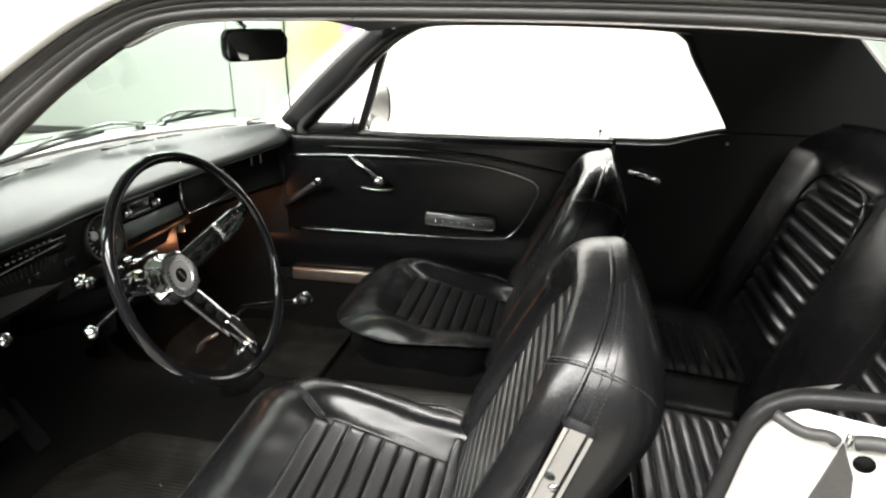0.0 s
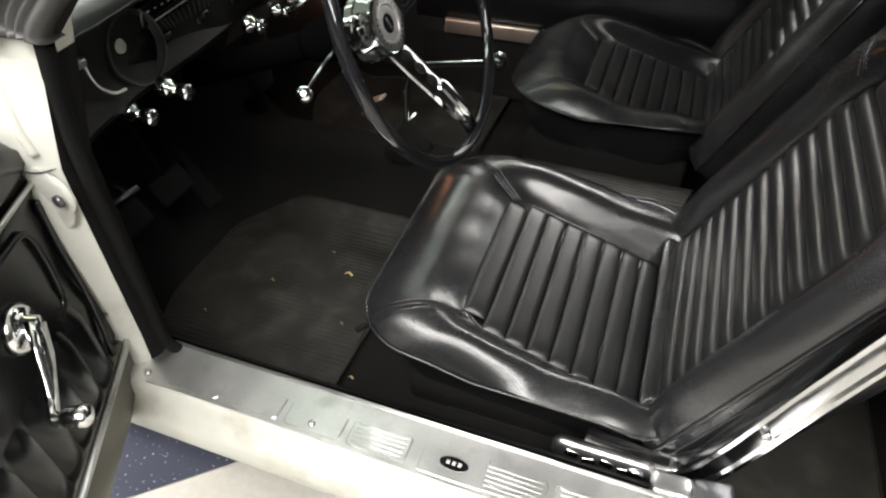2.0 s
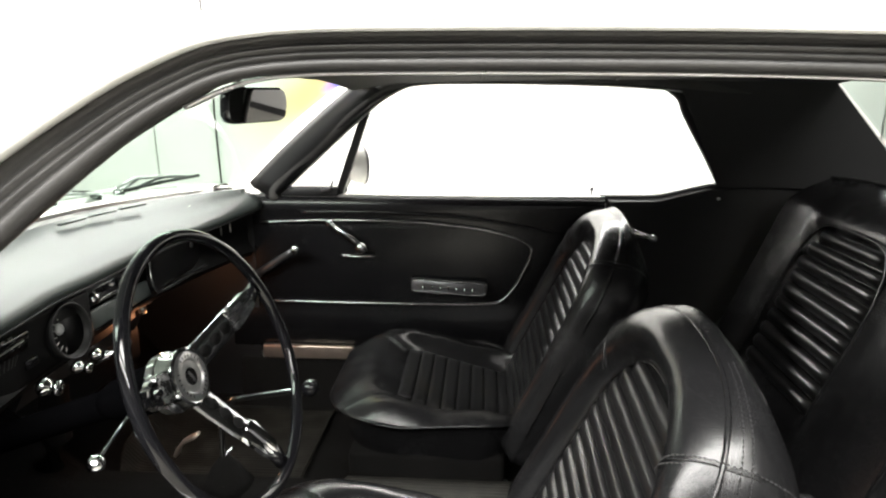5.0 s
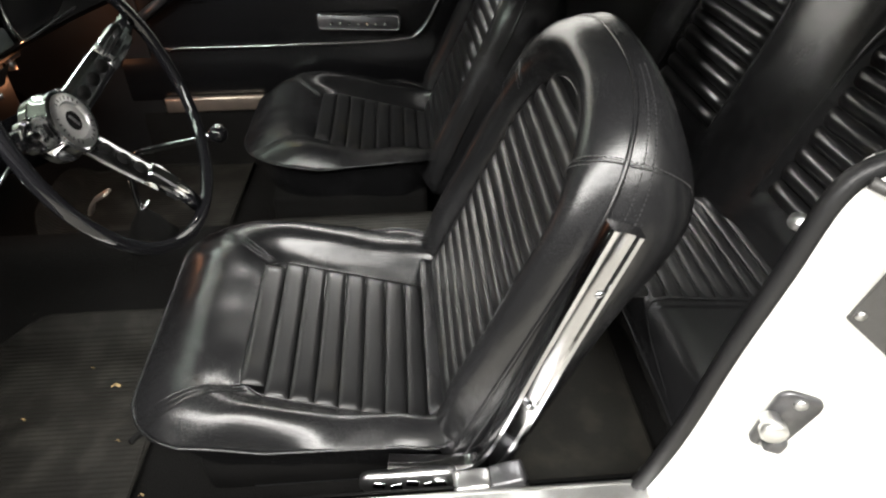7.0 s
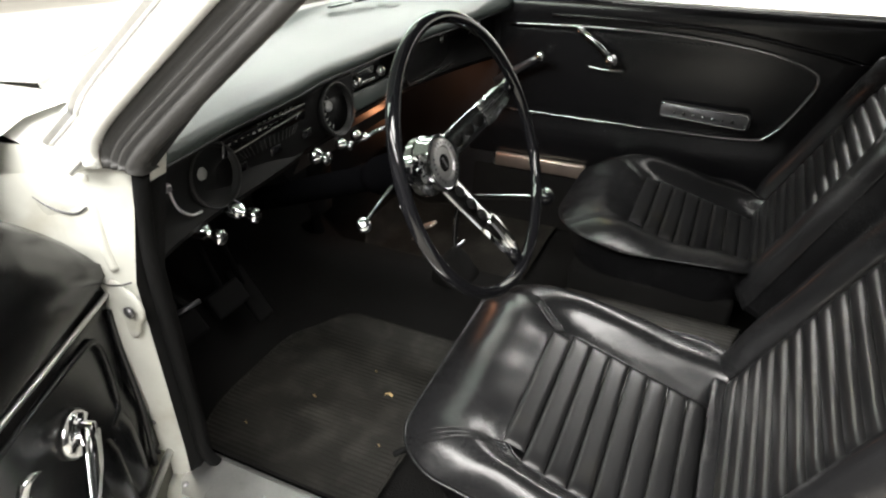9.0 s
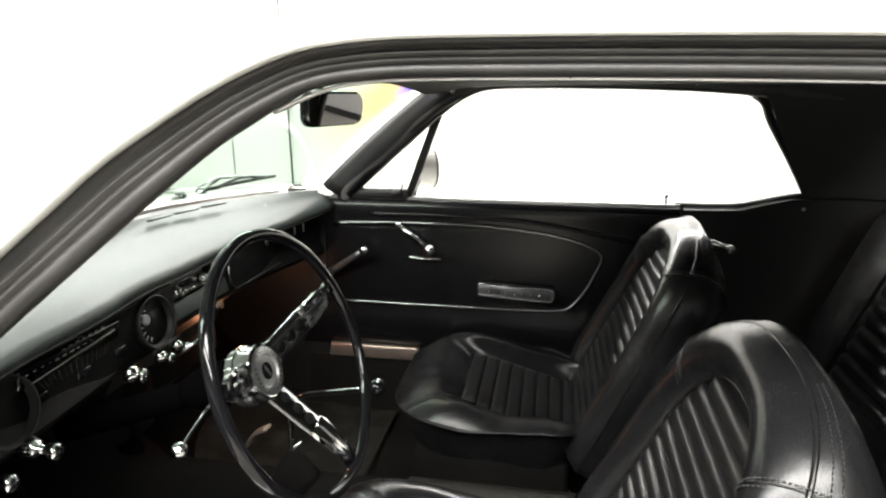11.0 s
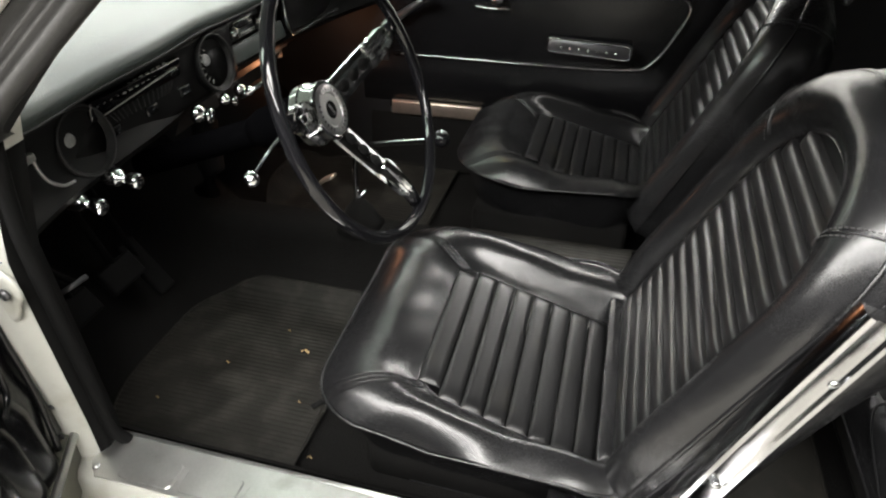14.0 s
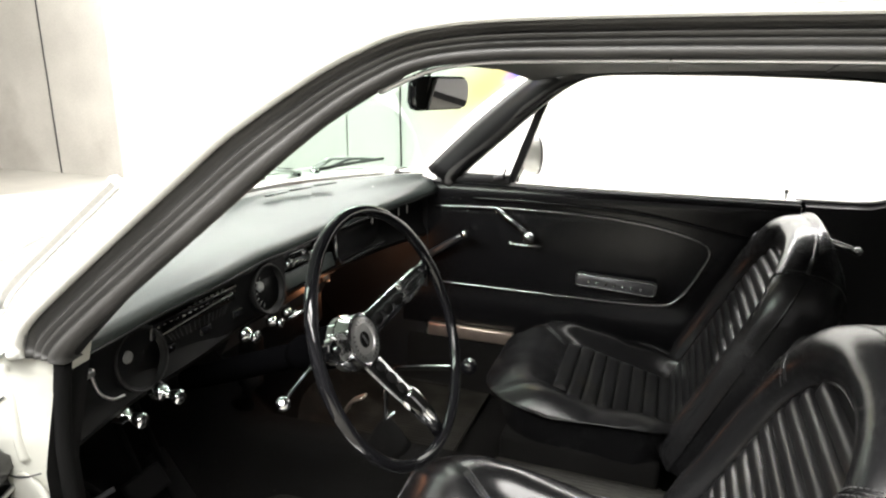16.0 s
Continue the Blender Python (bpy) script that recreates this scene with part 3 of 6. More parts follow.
for s in (-1, 1):
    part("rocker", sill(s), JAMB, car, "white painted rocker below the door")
    part("sill_carpet", grid([[(x, s * y, z) for y, z in ((0.590, 0.238), (0.622, 0.262), (0.636, 0.380), (0.650, 0.3945))] for x in (-0.30, 0.0, 0.4, 0.98)]), CARPET, car)


def scuff_plate(s):
    root = part("scuff_plate", plate([(-0.222, s * 0.655), (-0.228, s * 0.680), (-0.226, s * 0.715), (-0.205, s * 0.735), (0.80, s * 0.735), (0.80, s * 0.655)], 0.004, Matrix.Translation((0, 0, 0.3915)), 0.001), ALU, car, "ribbed bright aluminium sill plate", smooth=False)
    cy = s * 0.708
    for k, x0 in enumerate((-0.172, -0.075, 0.022, 0.119, 0.306, 0.403, 0.500, 0.597)):
        ol = rounded(0.021, 0.021, x0, x0 + 0.088, 0.008, 3)
        part("raised_panel", plate([(x, cy + y) for x, y in ol], 0.0024, Matrix.Translation((0, 0, 0.3953)), 0.0022), ALU, root, smooth=False)
        for r in range(5 if k > 2 else 0):
            part("rib", box(0.074, 0.0022, 0.0006, 0.0004, 1, Matrix.Translation((x0 + 0.044, cy + (r - 2) * 0.0068, 0.39785))), ALU, root)
    part("edge_bead", tube([(-0.215, s * 0.659, 0.3965), (0.795, s * 0.659, 0.3965)], 0.003, 6), ALU, root)
    for sx in (-0.210, 0.064, 0.448, 0.79):
        part("screw", lathe([(0.0055, 0), (0.005, 0.002), (0.002, 0.003), (0.0, 0.003)], Matrix.Translation((sx, s * (0.716 if sx > 0 else 0.722), 0.3975)), 10), STEEL, root)
    if s < 0:
        part("badge_plate", plate([(0.27 + x, cy + y) for x, y in rounded(0.022, 0.022, -0.045, 0.045, 0.004, 3)], 0.0028, Matrix.Translation((0, 0, 0.3953)), 0.001), ALU, root, smooth=False)
        el = [(0.27 + 0.020 * math.cos(a), cy + 0.0095 * math.sin(a)) for a in [2 * math.pi * k / 24 for k in range(24)]]
        part("badge_oval", plate(el, 0.0016, Matrix.Translation((0, 0, 0.3982)), 0.0005), BLACKGLOSS, root, "black oval maker's badge", smooth=False)
        for k in range(3):
            part("badge_mark", box(0.005, 0.006, 0.0008, 0.0, m=Matrix.Translation((0.262 + 0.008 * k, cy, 0.4002))), CHALK, root)


scuff_plate(-1)
scuff_plate(1)

# hinge pillar at the driver's side: white jamb face with rubber edge
hp = []
for i in range(15):
    t = i / 14
    z = 0.385 + 0.50 * t
    xr = -0.212 + 0.045 * max(0, (t - 0.72) / 0.28) - 0.004 * max(0, 1 - t * 8)
    wob = 0.004 * math.sin(9 * t)
    hp.append([(-0.40, -0.765, z), (-0.345, -0.745, z), (-0.315 + wob, -0.722, z), (-0.28 + wob, -0.716, z), (xr - 0.03, -0.712 + wob, z), (xr - 0.006, -0.700, z), (xr, -0.685, z), (xr - 0.004, -0.655, z), (xr - 0.05, -0.648, z)])
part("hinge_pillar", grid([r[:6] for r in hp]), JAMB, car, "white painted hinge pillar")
part("pillar_trim", grid([r[5:] for r in hp]), PEDAL, car)
part("pillar_weatherstrip", tube(smooth_path([(-0.20, -0.668, 0.393), (-0.212, -0.676, 0.43), (-0.204, -0.680, 0.52), (-0.203, -0.683, 0.68), (-0.194, -0.687, 0.80), (-0.165, -0.694, 0.90)], 6), 0.010, 8), PEDAL, car)
part("pillar_boss", lathe([(0.030, 0), (0.027, 0.003), (0.018, 0.004), (0.0, 0.004)], aim((-0.232, -0.710, 0.712), (0, -1, 0)), 16), JAMB, car)
part("bolt", lathe([(0.008, 0), (0.008, 0.004), (0.004, 0.006), (0, 0.006)], aim((-0.218, -0.719, 0.712), (0, -1, 0)), 8), DARKSTEEL, car)
part("bolt", lathe([(0.006, 0), (0.006, 0.003), (0, 0.004)], aim((-0.258, -0.716, 0.44), (0, -1, 0)), 8), DARKSTEEL, car)
part("jamb_seam", tube(smooth_path([(-0.300, -0.7205, 0.752), (-0.262, -0.7165, 0.742), (-0.235, -0.7145, 0.744), (-0.215, -0.708, 0.750)], 4), 0.0012, 6), DARKSTEEL, car)
part("press_ridge", tube(smooth_path([(-0.238, -0.7085, 0.892), (-0.236, -0.7075, 0.85), (-0.240, -0.7090, 0.80), (-0.236, -0.7085, 0.765)], 5), 0.007, 8), JAMB, car)
part("hinge_pad", lathe([(0.040, 0), (0.036, 0.0015), (0.028, 0.0022), (0.0, 0.0022)], aim((-0.240, -0.7120, 0.704), (0, -1, 0)) @ Matrix.Diagonal((0.7, 1.15, 1, 1)), 24), JAMB, car)
for bx, bz in ((-0.262, 0.56), (-0.247, 0.505), (-0.252, 0.415)):
    part("plug", lathe([(0.0045, 0), (0.004, 0.002), (0, 0.0025)], aim((bx, -0.7155, bz), (0, -1, 0)), 10), DARKSTEEL, car)
part("jamb_seam", tube(smooth_path([(-0.330, -0.728, 0.862), (-0.300, -0.7225, 0.842), (-0.268, -0.7165, 0.838), (-0.246, -0.714, 0.85)], 4), 0.0014, 6), DARKSTEEL, car, "rusty edge of the cowl seam")
# cowl side piece above the hinge pillar
cs = []
for i in range(9):
    t = i / 8
    z = 0.80 + 0.12 * t
    q = 0.016 * max(0.0, 1 - 2.2 * t)
    cs.append([(-0.46, -0.74 + 0.02 * t + q, z), (-0.40, -0.745 + 0.02 * t + q, z), (-0.345, -0.742 + 0.02 * t + q, z - 0.004), (-0.27, -0.722 + 0.01 * t + q, z), (-0.215 + 0.045 * t, -0.704 + q, z), (-0.195 + 0.04 * t, -0.690, z), (-0.20 + 0.04 * t, -0.655, z)])
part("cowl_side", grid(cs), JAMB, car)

# lock pillar at the driver's side
lp = []
edge = [(0.770, 0.393), (0.784, 0.43), (0.808, 0.515), (0.834, 0.652), (0.860, 0.760), (0.880, 0.850), (0.910, 0.882)]
for x, z in [(p.x, p.z) for p in smooth_path([(x, 0, z) for x, z in edge], 4)]:
    lp.append([(x + 0.06, -0.62, z), (x + 0.006, -0.640, z), (x, -0.660, z), (x + 0.012, -0.676, z), (x + 0.07, -0.694, z), (x + 0.12, -0.712, z - 0.002), (x + 0.17, -0.735, z - 0.004), (x + 0.22, -0.752, z - 0.006), (x + 0.25, -0.775, z - 0.006)])
part("lock_pillar", grid(lp), PAINT, car, "white painted door lock pillar")
ed = smooth_path([(x - 0.004, -0.664, z) for x, z in edge] + [(0.955, -0.672, 0.893), (1.05, -0.68, 0.897)], 5)
part("lock_pillar_weatherstrip", sweep(ed, [(-0.010, -0.006), (0.003, -0.009), (0.009, -0.004), (0.008, 0.001), (0.010, 0.005), (0.002, 0.007), (-0.010, 0.006)], (0, -1, 0)), VINYL, car)
part("pillar_press_line", tube(smooth_path([(0.862, -0.684, 0.685), (0.905, -0.697, 0.640), (0.965, -0.709, 0.565), (0.99, -0.715, 0.550), (1.04, -0.725, 0.556)], 6), 0.005, 6), PAINT, car)
# striker
st = thing("door_striker", "steel door striker plate with round pin on the lock pillar", "door striker")
ol = rounded(0.026, 0.02, -0.048, 0.048, 0.014, 4)
m_st = Matrix(((-0.22, -0.94, -0.25, 0.890), (0.06, 0.24, -0.97, -0.706), (-0.97, 0.23, -0.03, 0.577), (0, 0, 0, 1)))
part("striker_plate", plate(ol, 0.006, m_st, 0.002), DARKSTEEL, st)
part("striker_pin", lathe([(0.011, 0), (0.011, 0.014), (0.015, 0.015), (0.015, 0.024), (0.012, 0.027), (0, 0.027)], m_st @ Matrix.Translation((-0.004, 0.018, 0.005)), 18), ALU, st, "worn bright pin")
part("striker_catch", box(0.022, 0.022, 0.016, 0.004, m=m_st @ Matrix.Translation((0.028, -0.004, 0.012))), DARKSTEEL, st)
for q in (-0.036, 0.038):
    part("screw", lathe([(0.008, 0), (0.007, 0.003), (0, 0.004)], m_st @ Matrix.Translation((q, 0.0, 0.006)), 10), STEEL, st)
MC = Matrix(((0.96, 0, -0.28, 0.905), (-0.28, 0, -0.96, -0.706), (0, 1, 0, 0), (0, 0, 0, 1)))
cover = part("access_cover", plate([(0.0, 0.735), (0.083, 0.667), (0.10, 0.72), (0.052, 0.80), (0.047, 0.845), (0.034, 0.877)], 0.004, MC, 0.001), RUBBER, car, "dark access cover on the lock pillar", smooth=False)
for a, b in ((0.010, 0.742), (0.080, 0.684)):
    part("screw", lathe([(0.006, 0), (0.005, 0.002), (0, 0.003)], MC @ Matrix.Translation((a, b, 0.004)), 10), STEEL, cover)
part("pillar_hole", lathe([(0.009, 0.0), (0.0, 0.0005)], MC @ Matrix.Translation((0.052, 0.862, 0.004)), 14), PEDAL, car, "dark open hole in the lock pillar")
cap = thing("lock_rod_cap", "small steel bolt head beside the lock pillar rubber", "bolt")
part("bolt_head", lathe([(0.010, 0), (0.010, 0.012), (0.008, 0.015), (0, 0.015)], aim((0.882, -0.628, 0.796), (-0.8, -0.3, 0.5)), 14), STEEL, cap)
# gap trim and torn seal on top of the lock pillar
part("belt_seal", tube(smooth_path([(0.892, -0.678, 0.874), (0.912, -0.694, 0.869), (0.930, -0.702, 0.872), (0.938, -0.704, 0.868)], 5), 0.006, 8), RUBBER, car, "torn rubber seal on the lock pillar")
part("belt_seal", tube(smooth_path([(0.950, -0.708, 0.872), (0.965, -0.712, 0.876), (1.0, -0.72, 0.877), (1.06, -0.73, 0.879)], 5), 0.007, 8), RUBBER, car, "torn rubber seal on the lock pillar")
part("seal_clip", box(0.006, 0.006, 0.014, 0.002, m=Matrix.Translation((0.945, -0.709, 0.874))), CHROME, car)

# ---- passenger door (closed) ----
pdoor = thing("passenger_door", "closed car door with black vinyl panel and bright trim outline", "car door")


def door_panel_rows(x0, x1, n):
    rows = []
    for i in range(n + 1):
        x = x0 + (x1 - x0) * i / n
        rows.append([(x, y, z) for y, z in ((0.712, 0.903), (0.690, 0.908), (0.672, 0.900), (0.664, 0.882), (0.668, 0.862), (0.664, 0.80), (0.664, 0.60), (0.666, 0.57), (0.655, 0.545), (0.652, 0.44), (0.672, 0.405), (0.715, 0.402))])
    return rows


part("panel", grid(door_panel_rows(-0.325, 0.812, 12), closed_v=True, cap0=True, cap1=True), DOORVINYL, pdoor, sharp=50)
for k in range(46):
    x = -0.19 + k * 0.0165
    zt = 0.822 if x < 0.35 else 0.822 - 0.25 * (x - 0.35) ** 1.3
    zb = 0.592 if x < 0.50 else 0.592 + 1.4 * (x - 0.50)
    if zt - zb > 0.03 and x < 0.575:
        part("flute", box(0.0150, 0.006, zt - zb, 0.003, 2, Matrix.Translation((x, 0.66795, (zt + zb) / 2))), DOORVINYL, pdoor)
outline = smooth_path([(-0.215, 0.658, 0.830), (0.0, 0.658, 0.838), (0.25, 0.658, 0.835), (0.42, 0.658, 0.820), (0.52, 0.658, 0.800), (0.585, 0.658, 0.776), (0.602, 0.658, 0.752), (0.592, 0.658, 0.715), (0.555, 0.658, 0.640), (0.520, 0.658, 0.597), (0.49, 0.658, 0.586), (0.40, 0.658, 0.580), (0.16, 0.658, 0.578), (-0.22, 0.658, 0.580)], 5)
part("trim_outline", tube(outline, 0.0042, 8, flat=0.8), TRIMCHROME, pdoor, "thin bright trim outline")
part("upper_crease", tube(smooth_path([(-0.09, 0.665, 0.862), (0.15, 0.664, 0.862), (0.38, 0.663, 0.852), (0.55, 0.664, 0.828), (0.70, 0.667, 0.800)], 6), 0.006, 8), DOORVINYL, pdoor)
part("belt_trim", sweep([(-0.30, 0.695, 0.908), (0.812, 0.695, 0.908)], [(-0.012, -0.004), (0.012, -0.004), (0.012, 0.005), (-0.008, 0.006)], (0, -1, 0)), STEEL, pdoor, smooth=False)


def window_crank(parent, base, arm, out, r=0.028, label="chrome window crank", grip=0.026, mat=None, broad=0.012):
    """Arm with escutcheon and knob; out: the way off the panel."""
    b, a, o = Vector(base), Vector(arm), Vector(out).normalized()
    s = a.cross(o).normalized()
    p0 = b + o * 0.020
    path = [p0 - a * 0.06, p0 + a * 0.3 + o * 0.008, p0 + a * 0.75 + o * 0.014, p0 + a + o * 0.016]
    rows = []
    for q, w in zip(path, (broad, broad, 0.009, 0.008)):
        rows.append([q + s * (w * cx) + o * cy for cx, cy in ((-1, -0.003), (-0.8, 0.004), (0.8, 0.004), (1, -0.003))])
    root = part("window_crank", grid(rows, closed_v=True, cap0=True, cap1=True), mat or CHROME, parent, label)
    part("escutcheon", lathe([(r, 0), (r, 0.006), (r * 0.8, 0.012), (r * 0.5, 0.014), (r * 0.45, 0.024), (0, 0.026)], aim(b, o), 20), CHROME, root)
    part("knob", lathe([(0.008, 0), (0.010, 0.004), (0.007, 0.008), (0.012, grip * 0.42), (0.013, grip), (0.010, grip + 0.004), (0, grip + 0.005)], aim(p0 + a + o * 0.014, o), 16), CHROME, root)


# arm in dark steel, for chrome that reflects the dark interior
window_crank(pdoor, (-0.235, 0.660, 0.667), (0.138, 0, 0.092), (0, -1, 0), 0.014, mat=DARKSTEEL)
dh = part("door_handle", grid([[Vector(p) + Vector(o) for o in ((0.004, 0, 0.008), (-0.004, 0, -0.008), (-0.004, -0.008, -0.008), (0.004, -0.008, 0.008))] for p in ((0.0, 0.652, 0.830), (0.03, 0.640, 0.812), (0.065, 0.634, 0.790), (0.096, 0.634, 0.764))], closed_v=True, cap0=True, cap1=True), CHROME, pdoor, "chrome inside door lever")
part("lever_knob", lathe([(0.010, 0), (0.018, 0.006), (0.019, 0.018), (0.012, 0.026), (0, 0.028)], aim((0.098, 0.642, 0.760), (0, -1, 0)), 16), CHROME, dh)
part("lever_pivot", lathe([(0.013, 0), (0.012, 0.014), (0.008, 0.018), (0, 0.018)], aim((0.0, 0.660, 0.831), (0, -1, 0)), 14), CHROME, dh)
part("lever_cup", tube(smooth_path([(0.03, 0.657, 0.732), (0.07, 0.656, 0.727), (0.13, 0.657, 0.729)], 4), 0.004, 8), CHROME, dh)
m_ap = Matrix(((0.998, 0, -0.06, 0.357), (-0.06, 0, -0.998, 0.650), (-0.03, 1, 0, 0.640), (0, 0, 0, 1)))
ap = part("armrest_plate", plate(rounded(0.021, 0.021, -0.116, 0.116, 0.012, 4), 0.012, m_ap, 0.004), DARKSTEEL, pdoor, "dark armrest plate with a bright rim")
part("rim", tube([m_ap @ Vector((x, y, 0.012)) for x, y in rounded(0.019, 0.019, -0.113, 0.113, 0.011, 4)], 0.0028, 6, closed=True), CHROME, ap)
for k in range(7):
    part("stud", lathe([(0.005, 0), (0.004, 0.003), (0, 0.004)], m_ap @ Matrix.Translation((-0.075 + 0.025 * k, -0.004, 0.012)), 10), CHROME, ap)
part("lock_button", lathe([(0.004, 0), (0.004, 0.022), (0.006, 0.024), (0.006, 0.032), (0, 0.034)], Matrix.Translation((0.775, 0.698, 0.906)), 10), CHROME, pdoor)
kp = thing("vent_latch", "dark vent window latch", "window latch")
part("latch", grid([[Vector(p) + Vector(o) for o in ((0, 0.005, 0.006), (0, -0.005, 0.006), (0, -0.005, -0.006), (0, 0.005, -0.006))] for p in ((-0.03, 0.678, 0.925), (0.0, 0.672, 0.930), (0.012, 0.668, 0.955))], closed_v=True, cap0=True, cap1=True), DARKSTEEL, kp)

# side glass frames of the passenger side
hook = thing("coat_hook", "small pale coat hook on the roof rail", "hook")
part("hook", tube([(0.945, 0.602, 1.218), (0.950, 0.600, 1.230), (0.962, 0.600, 1.234)], 0.003, 6), CHALK, hook)
win = thing("side_window", "passenger side door glass and vent window in a black frame", "window")
gy = lambda z: 0.704 - 0.277 * (z - 0.911)
part("division_bar", sweep([(0.018, gy(0.905), 0.905), (0.145, gy(1.205) - 0.004, 1.205)], [(-0.010, -0.011), (0.010, -0.011), (0.010, 0.011), (-0.010, 0.011)], (0, 1, 0)), VINYL, win, smooth=False)
part("vent_sill", box(0.20, 0.035, 0.030, 0.008, m=Matrix.Translation((-0.075, 0.694, 0.920))), VINYL, win)
part("vent_gasket", tube([(-0.150, gy(0.938), 0.938), (-0.02, gy(1.05) - 0.004, 1.045), (0.102, gy(1.15) - 0.004, 1.150)], 0.007, 8), RUBBER, win)
vg = part("vent_glass", grid([[(-0.14, gy(0.935), 0.935), (0.03, gy(0.935), 0.935)], [(-0.02, gy(1.04), 1.04), (0.075, gy(1.04), 1.04)], [(0.10, gy(1.15), 1.15), (0.12, gy(1.15), 1.15)]]), CLEAR, win)
vg.visible_shadow = False
# frame round the rear end of the opening
part("rear_frame", tube(smooth_path([(0.94, gy(1.235), 1.228), (0.985, gy(1.2), 1.196), (1.01, gy(1.15), 1.150), (1.085, gy(1.05), 1.038), (1.140, gy(0.96), 0.952)], 6), 0.012, 8), VINYL, win)
part("quarter_sill", tube(smooth_path([(0.80, 0.70, 0.903), (0.95, 0.70, 0.905), (1.02, 0.696, 0.918), (1.10, 0.692, 0.938), (1.16, 0.688, 0.945)], 6), 0.013, 8), VINYL, win)

qp = thing("quarter_panel_trim", "black vinyl trim beside the rear seat", "trim panel")
part("panel", grid([[(x, y, z) for y, z in ((0.712, 0.900 + dz), (0.690, 0.908 + dz), (0.672, 0.900 + dz), (0.667, 0.86), (0.667, 0.60), (0.660, 0.50), (0.655, 0.24), (0.71, 0.24))] for x, dz in ((0.822, 0), (0.9, 0), (0.97, 0.002), (1.04, 0.022), (1.10, 0.036), (1.2, 0.04), (1.42, 0.04))], closed_v=True, cap0=True, cap1=True), VINYL, qp, sharp=50)
window_crank(qp, (0.872, 0.665, 0.818), (0.066, 0, -0.012), (0, -1, 0), 0.013)
part("screw", lathe([(0.005, 0), (0.004, 0.002), (0, 0.003)], aim((1.13, 0.668, 0.912), (0, -1, 0)), 8), STEEL, qp)
lo = thing("quarter_panel_trim", "black vinyl trim beside the rear seat", "trim panel")
part("panel", grid([[(x, -y, z) for y, z in ((0.66, 0.86), (0.645, 0.80), (0.645, 0.60), (0.645, 0.24))] for x in (0.90, 1.1, 1.42)]), VINYL, lo)

# far sill strip seen under the passenger door
part("door_sill_edge", box(0.29, 0.02, 0.045, 0.006, m=Matrix.Translation((-0.085, 0.645, 0.418))), WARMLIT, car, "metal sill edge below the passenger door, warm light in its colour")

# exterior mirror
em = thing("side_mirror", "white round exterior mirror on the passenger door", "mirror")
EM = Matrix.Translation((0.068, 0.822, 0.985)) @ Matrix.Rotation(radians(28), 4, "Z")
part("housing", lathe([(0.0, -0.052), (0.035, -0.046), (0.055, -0.026), (0.061, 0.0), (0.059, 0.006)], EM @ Matrix.Rotation(radians(90), 4, "Y"), 28), PAINT, em)
part("mirror_rim", tube([EM @ Vector((0.004, 0.059 * math.cos(a), 0.059 * math.sin(a))) for a in [2 * math.pi * k / 28 for k in range(28)]], 0.0045, 6, closed=True, side=(1, 0, 0)), DARKSTEEL, em)
part("mirror_glass", lathe([(0.057, 0.005), (0.0, 0.0055)], EM @ Matrix.Rotation(radians(90), 4, "Y"), 28), MIRROR, em)
part("stalk", tube([(0.03, 0.80, 0.945), (0.02, 0.775, 0.915), (0.02, 0.760, 0.890)], 0.011, 10), CHROME, em)

# ---- driver's door, swung open ----
TH = radians(62)
ddoor = thing("driver_door", "open car door with black vinyl inner panel", "car door")
dx, dn = Vector((math.cos(TH), -math.sin(TH), 0)), Vector((math.sin(TH), math.cos(TH), 0))
D0 = Vector((-0.266, -0.720, 0))


def dd(r, z, out=0.0):
    """A place on the open door: r along it, z up, out off the panel."""
    return D0 + dx * r + dn * out + Vector((0, 0, z))


def door_top(r):
    """Height of the padded top edge, falling to the hinge."""
    return 0.760 + 0.155 * min(1.0, max(0.0, (r + 0.034) / 0.165)) ** 0.8


rows = []
for r in (-0.034, -0.026, -0.012, 0.008, 0.035, 0.065, 0.095, 0.13, 0.18, 0.3, 0.5, 0.8, 1.05, 1.13):
    zt = door_top(r)
    k = 0.014 * max(0.0, 1 - (r + 0.034) / 0.02)
    rows.append([dd(r, z, o - k) for o, z in ((-0.105, zt - 0.02), (-0.06, zt), (-0.02, zt - 0.004), (0.0, zt - 0.022), (0.012, (zt + 0.76) / 2 - 0.012), (0.014, 0.752 - 0.02 * (zt < 0.78)), (0.002, 0.735 - 0.02 * (zt < 0.78)), (0.006, 0.722 - 0.02 * (zt < 0.78)), (0.0, 0.70), (0.0, 0.60), (0.004, 0.57), (0.010, 0.545), (0.012, 0.45), (-0.002, 0.425), (-0.06, 0.42), (-0.105, 0.43))])
part("panel", grid(rows, closed_v=True, cap0=True, cap1=True), DOORVINYL, ddoor, sharp=60)
part("door_skin", grid([[dd(r, z, o) for o, z in ((-0.106, 0.42), (-0.125, 0.55), (-0.13, 0.70), (-0.112, min(0.89, door_top(r) - 0.01)))] for r in (-0.03, 0.05, 0.5, 1.15)]), PAINT, ddoor)
part("upper_crease", tube([dd(r, z, 0.008) for r, z in ((-0.026, 0.722), (0.0, 0.724), (0.085, 0.728), (0.17, 0.732), (0.27, 0.738), (0.6, 0.745), (1.0, 0.742))], 0.0035, 8), STEEL, ddoor)
part("trim_outline", tube(smooth_path([dd(r, z, 0.003) for r, z in ((0.075, 0.566), (0.050, 0.574), (0.041, 0.60), (0.039, 0.655), (0.047, 0.684), (0.075, 0.696), (0.2, 0.705), (0.5, 0.716), (0.9, 0.716))], 5), 0.0045, 8), DOORVINYL, ddoor)
